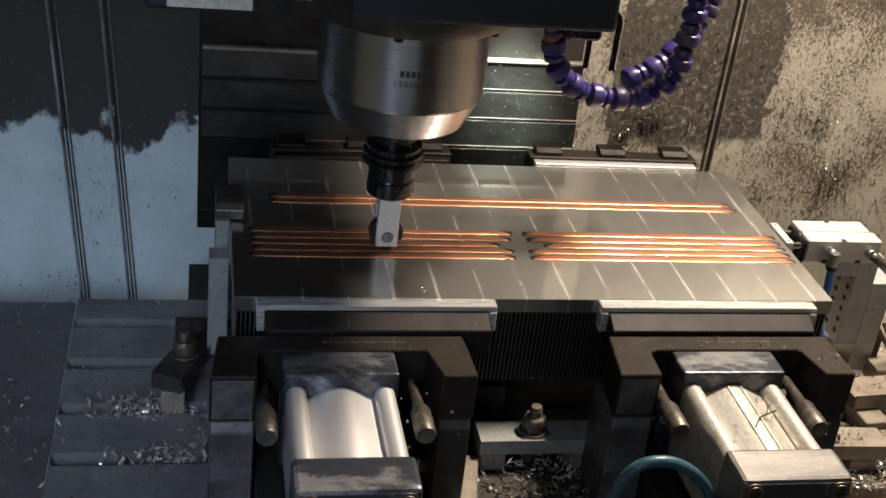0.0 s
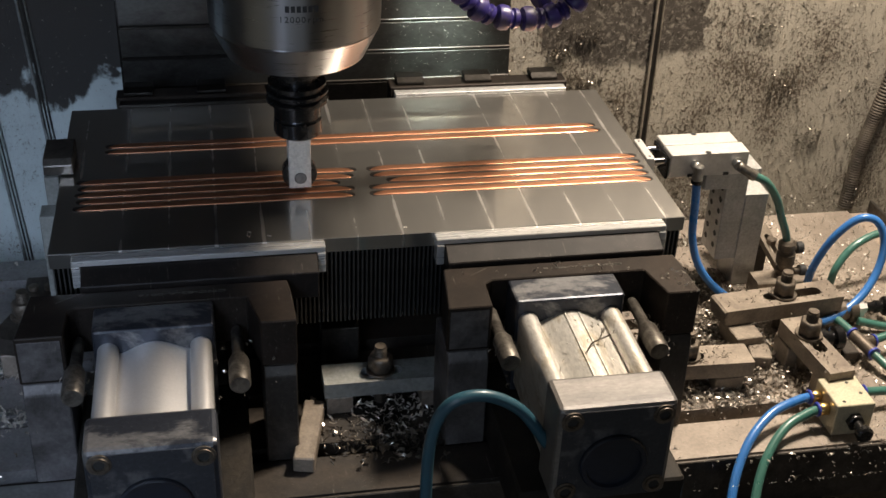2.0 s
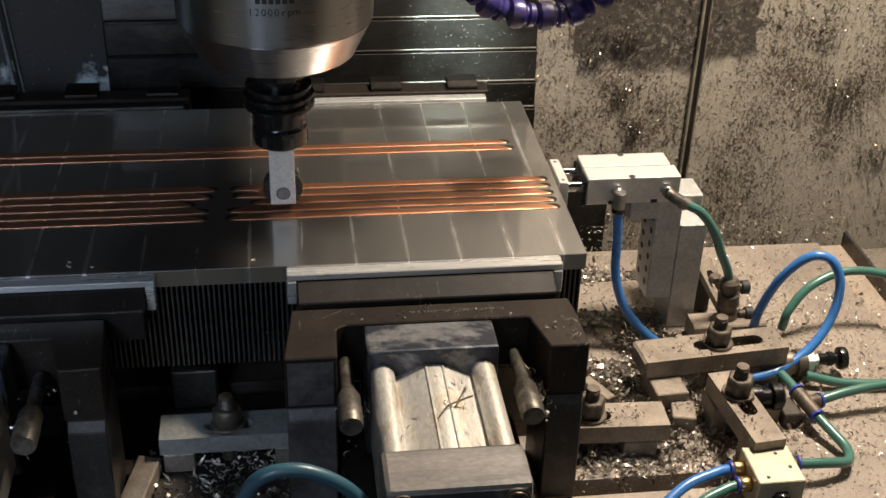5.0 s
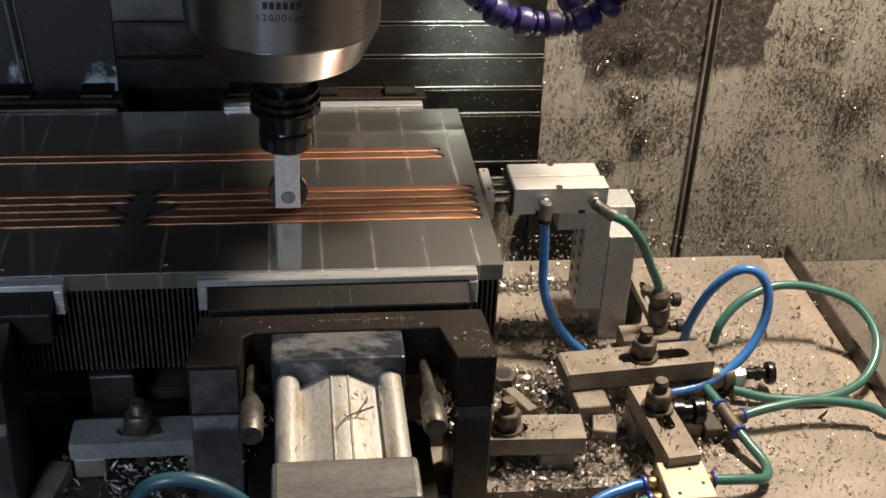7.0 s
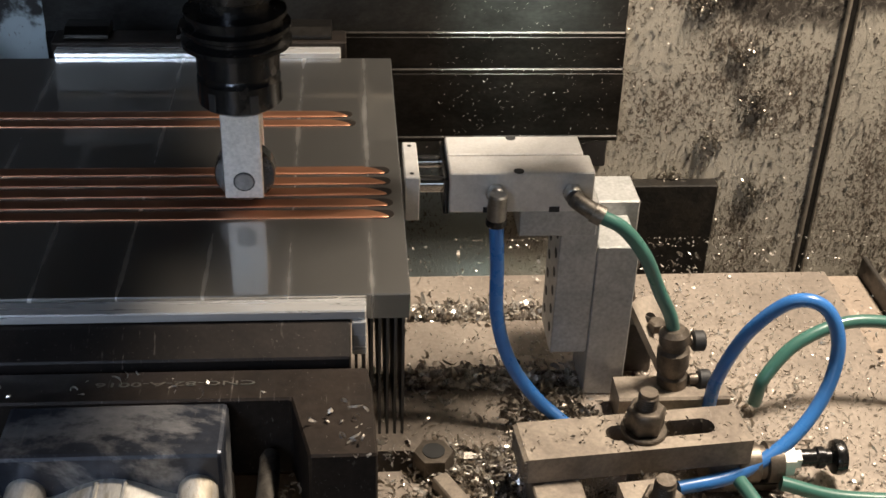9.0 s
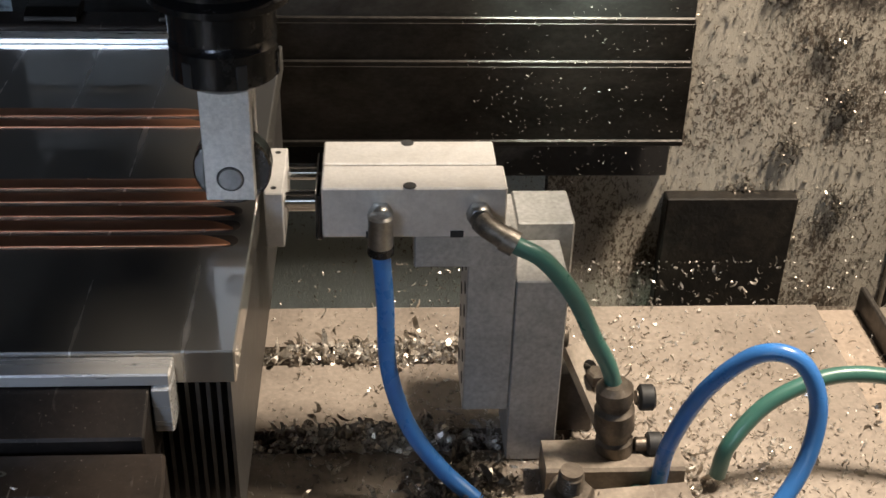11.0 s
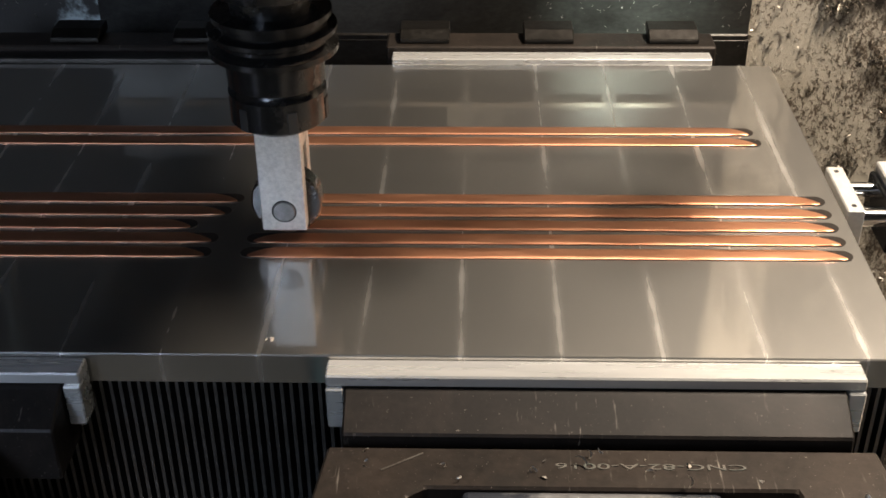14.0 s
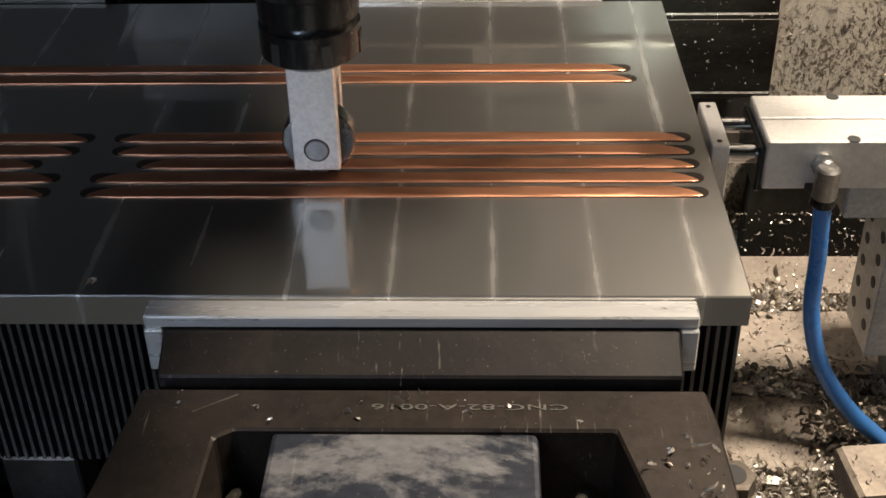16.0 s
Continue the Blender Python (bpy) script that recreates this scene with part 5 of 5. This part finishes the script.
# ---- swarf ----
def swarf(name, spots, count, size, material, label, seed, ride=ON_TABLE):
    """Small curled metal chips strewn over patches (x0, x1, y0, y1, z, weight)."""
    rnd = random.Random(seed)
    verts, faces = [], []
    total = sum(s[5] for s in spots)
    for x0, x1, y0, y1, z, wgt in spots:
        for _ in range(int(count * wgt / total)):
            gx = min(max(rnd.gauss(0.5, 0.28), -0.1), 1.1)
            gy = min(max(rnd.gauss(0.5, 0.28), -0.1), 1.1)
            s = size * rnd.uniform(0.4, 1.4)
            m = Matrix.Translation((x0 + (x1 - x0) * gx, y0 + (y1 - y0) * gy, z + s * rnd.uniform(0.1, 0.5))) @ Euler((rnd.uniform(-1.2, 1.2), rnd.uniform(-1.2, 1.2), rnd.uniform(0, 6.3))).to_matrix().to_4x4()
            arc, w, n = rnd.uniform(1.2, 4.5), s * rnd.uniform(0.10, 0.28), 5
            rad = s / arc * 1.6
            base = len(verts)
            for k in range(n + 1):
                a = arc * k / n
                for side in (-1, 1):
                    verts.append(m @ Vector((rad * math.cos(a) - rad, rad * math.sin(a), side * w * (1 - 0.6 * abs(2 * k / n - 1)) + s * 0.12 * k / n)))
            for k in range(n):
                faces.append((base + 2 * k, base + 2 * k + 1, base + 2 * k + 3, base + 2 * k + 2))
    me = bpy.data.meshes.new(name)
    me.from_pydata(verts, [], faces)
    me.materials.append(material)
    ob = new(name, me)
    if ride is not None:
        ride.append(ob)
    return tagged(ob, label, "swarf", kind="stuff")


T0 = TZ + 0.0003
swarf("swarf", [(0.01, 0.09, 0.128, 0.142, T0, 2.2), (0.01, 0.09, 0.203, 0.217, T0, 1.8), (0.0, 0.08, 0.00, 0.06, T0, 3.4), (0.05, 0.12, -0.03, 0.03, T0, 3), (-0.02, 0.10, -0.08, -0.05, T0, 3), (0.15, 0.21, 0.06, 0.12, T0, 2), (0.0, 0.33, -0.14, 0.26, T0, 2.0), (0.10, 0.18, -0.06, 0.01, T0, 2)], 3600, 0.0056, M_CHIP, "bright curled metal swarf strewn on the table", 3)
swarf("swarf", [(0.0, 0.11, -0.07, 0.050, T0, 4), (0.0, 0.33, -0.14, 0.26, T0, 0.35), (0.07, 0.115, 0.06, 0.115, T0, 2.6), (0.09, 0.19, -0.05, 0.02, T0, 1.6), (-0.33, -0.23, -0.11, -0.06, T0, 1)], 2700, 0.006, M_CHIP_DARK, "dark oily swarf heaped on the table", 5)
swarf("swarf", [(-0.68, -0.60, 0.045, 0.075, T0, 4), (-0.66, -0.56, -0.03, 0.0, T0, 2), (-0.60, -0.54, 0.0, 0.05, T0, 1.5), (-0.33, -0.22, -0.08, 0.0, T0, 4), (-0.92, -0.60, -0.14, 0.25, T0, 0.6)], 700, 0.006, M_CHIP, "bright curled swarf on the dark end of the table", 7)
swarf("swarf", [(0.0, 0.35, -0.145, 0.265, T0, 1)], 9000, 0.0018, M_CHIP, "fine glittering swarf grains on the table", 9)


swarf("swarf", [(0.0, 0.33, -0.12, 0.26, T0, 1)], 4200, 0.0030, M_CHIP, "loose bright swarf scattered over the brown table", 10)
swarf("swarf", [(-0.01, 0.10, 0.128, 0.142, TZ - 0.002, 3), (-0.01, 0.10, 0.203, 0.217, TZ - 0.002, 3), (0.01, 0.07, 0.05, 0.07, TZ - 0.002, 1.5), (-0.02, 0.09, -0.02, -0.008, T0, 1)], 1700, 0.0068, M_CHIP, "bright curled swarf heaped along the table slots", 15)
swarf("swarf", [(-0.94, -0.58, -0.14, 0.26, T0, 4)], 700, 0.0036, M_CHIP_DARK, "dark swarf on the oily end of the table", 16)


def wall_swarf(name, x0, x1, z0, z1, count, size, material, label, seed, y=WY - 0.0008):
    rnd = random.Random(seed)
    verts, faces = [], []
    for _ in range(count):
        s = size * rnd.uniform(0.4, 1.5)
        c = Vector((rnd.uniform(x0, x1), y - s * 0.15, rnd.uniform(z0, z1)))
        m = Matrix.Translation(c) @ Euler((rnd.uniform(-0.7, 0.7), rnd.uniform(0, 6.3), rnd.uniform(-0.7, 0.7))).to_matrix().to_4x4()
        base = len(verts)
        arc = rnd.uniform(0.8, 3.0)
        rad, w = s / arc, s * rnd.uniform(0.12, 0.3)
        for k in range(4):
            a = arc * k / 3
            for side in (-1, 1):
                verts.append(m @ Vector((rad * math.cos(a) - rad, side * w * 0.6, rad * math.sin(a))))
        for k in range(3):
            faces.append((base + 2 * k, base + 2 * k + 1, base + 2 * k + 3, base + 2 * k + 2))
    me = bpy.data.meshes.new(name)
    me.from_pydata(verts, [], faces)
    me.materials.append(material)
    return tagged(new(name, me), label, "swarf", kind="stuff")


wall_swarf("wall_swarf", 0.106, 0.75, -0.32, 0.30, 4600, 0.0034, M_CHIP_DARK, "dark metal chips stuck to the beige wall", 11)
wall_swarf("wall_swarf", 0.106, 0.75, -0.32, 0.30, 5200, 0.0019, M_CHIP, "bright metal chips stuck to the beige wall", 12)
wall_swarf("wall_swarf", -0.05, 0.104, -0.14, 0.12, 700, 0.0016, M_CHIP, "bright chips stuck to the way cover", 13, WY - 0.034)
wall_swarf("wall_swarf", -0.80, -0.35, -0.20, 0.02, 500, 0.0030, M_CHIP_DARK, "dark chips stuck to the pale blue wall", 17)
wall_swarf("wall_swarf", -0.95, -0.34, -0.16, 0.40, 1500, 0.0020, M_CHIP, "bright chips stuck in the black grime", 14)


for k, (x, z, w, h) in enumerate(((0.212, -0.050, 0.020, 0.016), (0.226, -0.094, 0.014, 0.022), (0.190, -0.132, 0.016, 0.018), (0.205, 0.010, 0.024, 0.014), (0.172, -0.010, 0.018, 0.010), (0.236, -0.175, 0.012, 0.020), (0.165, -0.165, 0.020, 0.012), (0.430, 0.020, 0.030, 0.030), (0.470, -0.060, 0.030, 0.026), (0.520, -0.140, 0.026, 0.030))):
    rnd = random.Random(40 + k)
    verts, faces = [], []
    for _ in range(90):
        a, b = rnd.gauss(0, 0.42), rnd.gauss(0, 0.42)
        q = 0.0042 * rnd.uniform(0.4, 1.3)
        m = Matrix.Translation((x + w * a, WY - 0.0015 - 0.004 * max(0.0, 1 - a * a - b * b) * rnd.random(), z + h * b)) @ Euler((rnd.uniform(0, 6), rnd.uniform(0, 6), rnd.uniform(0, 6))).to_matrix().to_4x4()
        base = len(verts)
        for i in range(5):
            u = 0.7 * i
            for side in (-0.12, 0.12):
                verts.append(m @ Vector((q * 0.6 * math.cos(u), q * 0.6 * math.sin(u), q * (side + 0.1 * i))))
        for i in range(4):
            faces.append((base + 2 * i, base + 2 * i + 1, base + 2 * i + 3, base + 2 * i + 2))
    me = bpy.data.meshes.new("wall_swarf")
    me.from_pydata(verts, [], faces)
    me.materials.append(M_CHIP_DARK)
    tagged(new("wall_swarf", me), "clump of dark curled swarf stuck to the wall", "swarf", kind="stuff")

swarf("swarf", [(-0.066, -0.048, -0.125, -0.070, -0.056, 3), (-0.045, -0.022, -0.092, -0.060, -0.0178, 0.5), (-0.200, -0.180, -0.14, -0.07, -0.060, 1.4), (-0.165, -0.08, -0.17, -0.10, -0.031, 0.5), (-0.20, -0.04, -0.058, -0.036, -0.0177, 0.4), (-0.53, -0.37, -0.17, -0.06, -0.05, 0.6)], 260, 0.0036, M_CHIP, "loose swarf lying on the vises", 21)
curl = thing("swarf_curl", -0.118, -0.135, -0.030, "long grey curl of swarf lying on the dirty cylinder", "swarf", ride=ON_TABLE)
part("curl", bm_tube([(-0.134, -0.150, -0.0305), (-0.127, -0.141, -0.0290), (-0.118, -0.136, -0.0290), (-0.109, -0.133, -0.0280)], 0.0007, 6, 6), M_CHIP_DARK, curl)
part("curl", bm_tube([(-0.120, -0.137, -0.0290), (-0.116, -0.130, -0.0285), (-0.113, -0.122, -0.0290)], 0.0006, 6, 6), M_CHIP_DARK, curl)
swarf("swarf", [(0.07, 0.19, 0.022, 0.048, -0.1198, 3), (0.113, 0.137, -0.09, -0.01, -0.1168, 2), (-0.01, 0.062, -0.058, -0.034, -0.1258, 2), (0.075, 0.12, -0.03, 0.02, -0.145, 1.5)], 420, 0.0024, M_CHIP_DARK, "oily grains and chips lying on the clamps", 24)
swarf("swarf", [(-0.40, -0.38, 0.010, 0.014, 0.0, 1), (-0.26, -0.255, 0.008, 0.011, 0.0, 1), (-0.12, 0.0, 0.02, 0.28, 0.0, 1)], 14, 0.0026, M_CHIP, "few bright chips on the ground plate", 23)


# ---- what moves ----
SHIFT = [(0, 0.2537), (0.5, 0.2355), (1, 0.2155), (1.5, 0.1963), (2, 0.1783), (2.5, 0.159), (3, 0.1398), (3.5, 0.1238), (4, 0.1028), (6.5, 0.0209), (7, 0.0), (7.5, -0.0199), (8, -0.0406), (8.5, -0.0604), (9, -0.0803), (9.5, -0.1013), (10.7, -0.152), (11.05, -0.157), (11.5, -0.145), (11.8, -0.112), (12, -0.0805), (12.5, 0.0009), (13, 0.0787), (13.5, 0.1057), (14, 0.0953), (14.5, 0.0753), (15, 0.0534), (15.5, 0.0323), (16, 0.0107)]
LIFT = [(0, -0.0016), (3.5, -0.0008), (3.74, 0.0088), (4.3, 0.0088), (4.75, -0.0004), (10.7, -0.0008), (11.0, 0.0080), (12.2, 0.0090), (13.27, 0.0114), (13.5, 0.0012), (13.65, 0.0003), (16, -0.0001)]


def motions():
    for ob in ON_TABLE:
        p = ob.location.copy()
        walk(ob, [(t, Matrix.Translation((p.x + d, p.y, p.z))) for t, d in SHIFT])
    for ob in ON_HEAD:
        p = ob.location.copy()
        walk(ob, [(t, Matrix.Translation((p.x, p.y, p.z + d))) for t, d in LIFT])


motions()
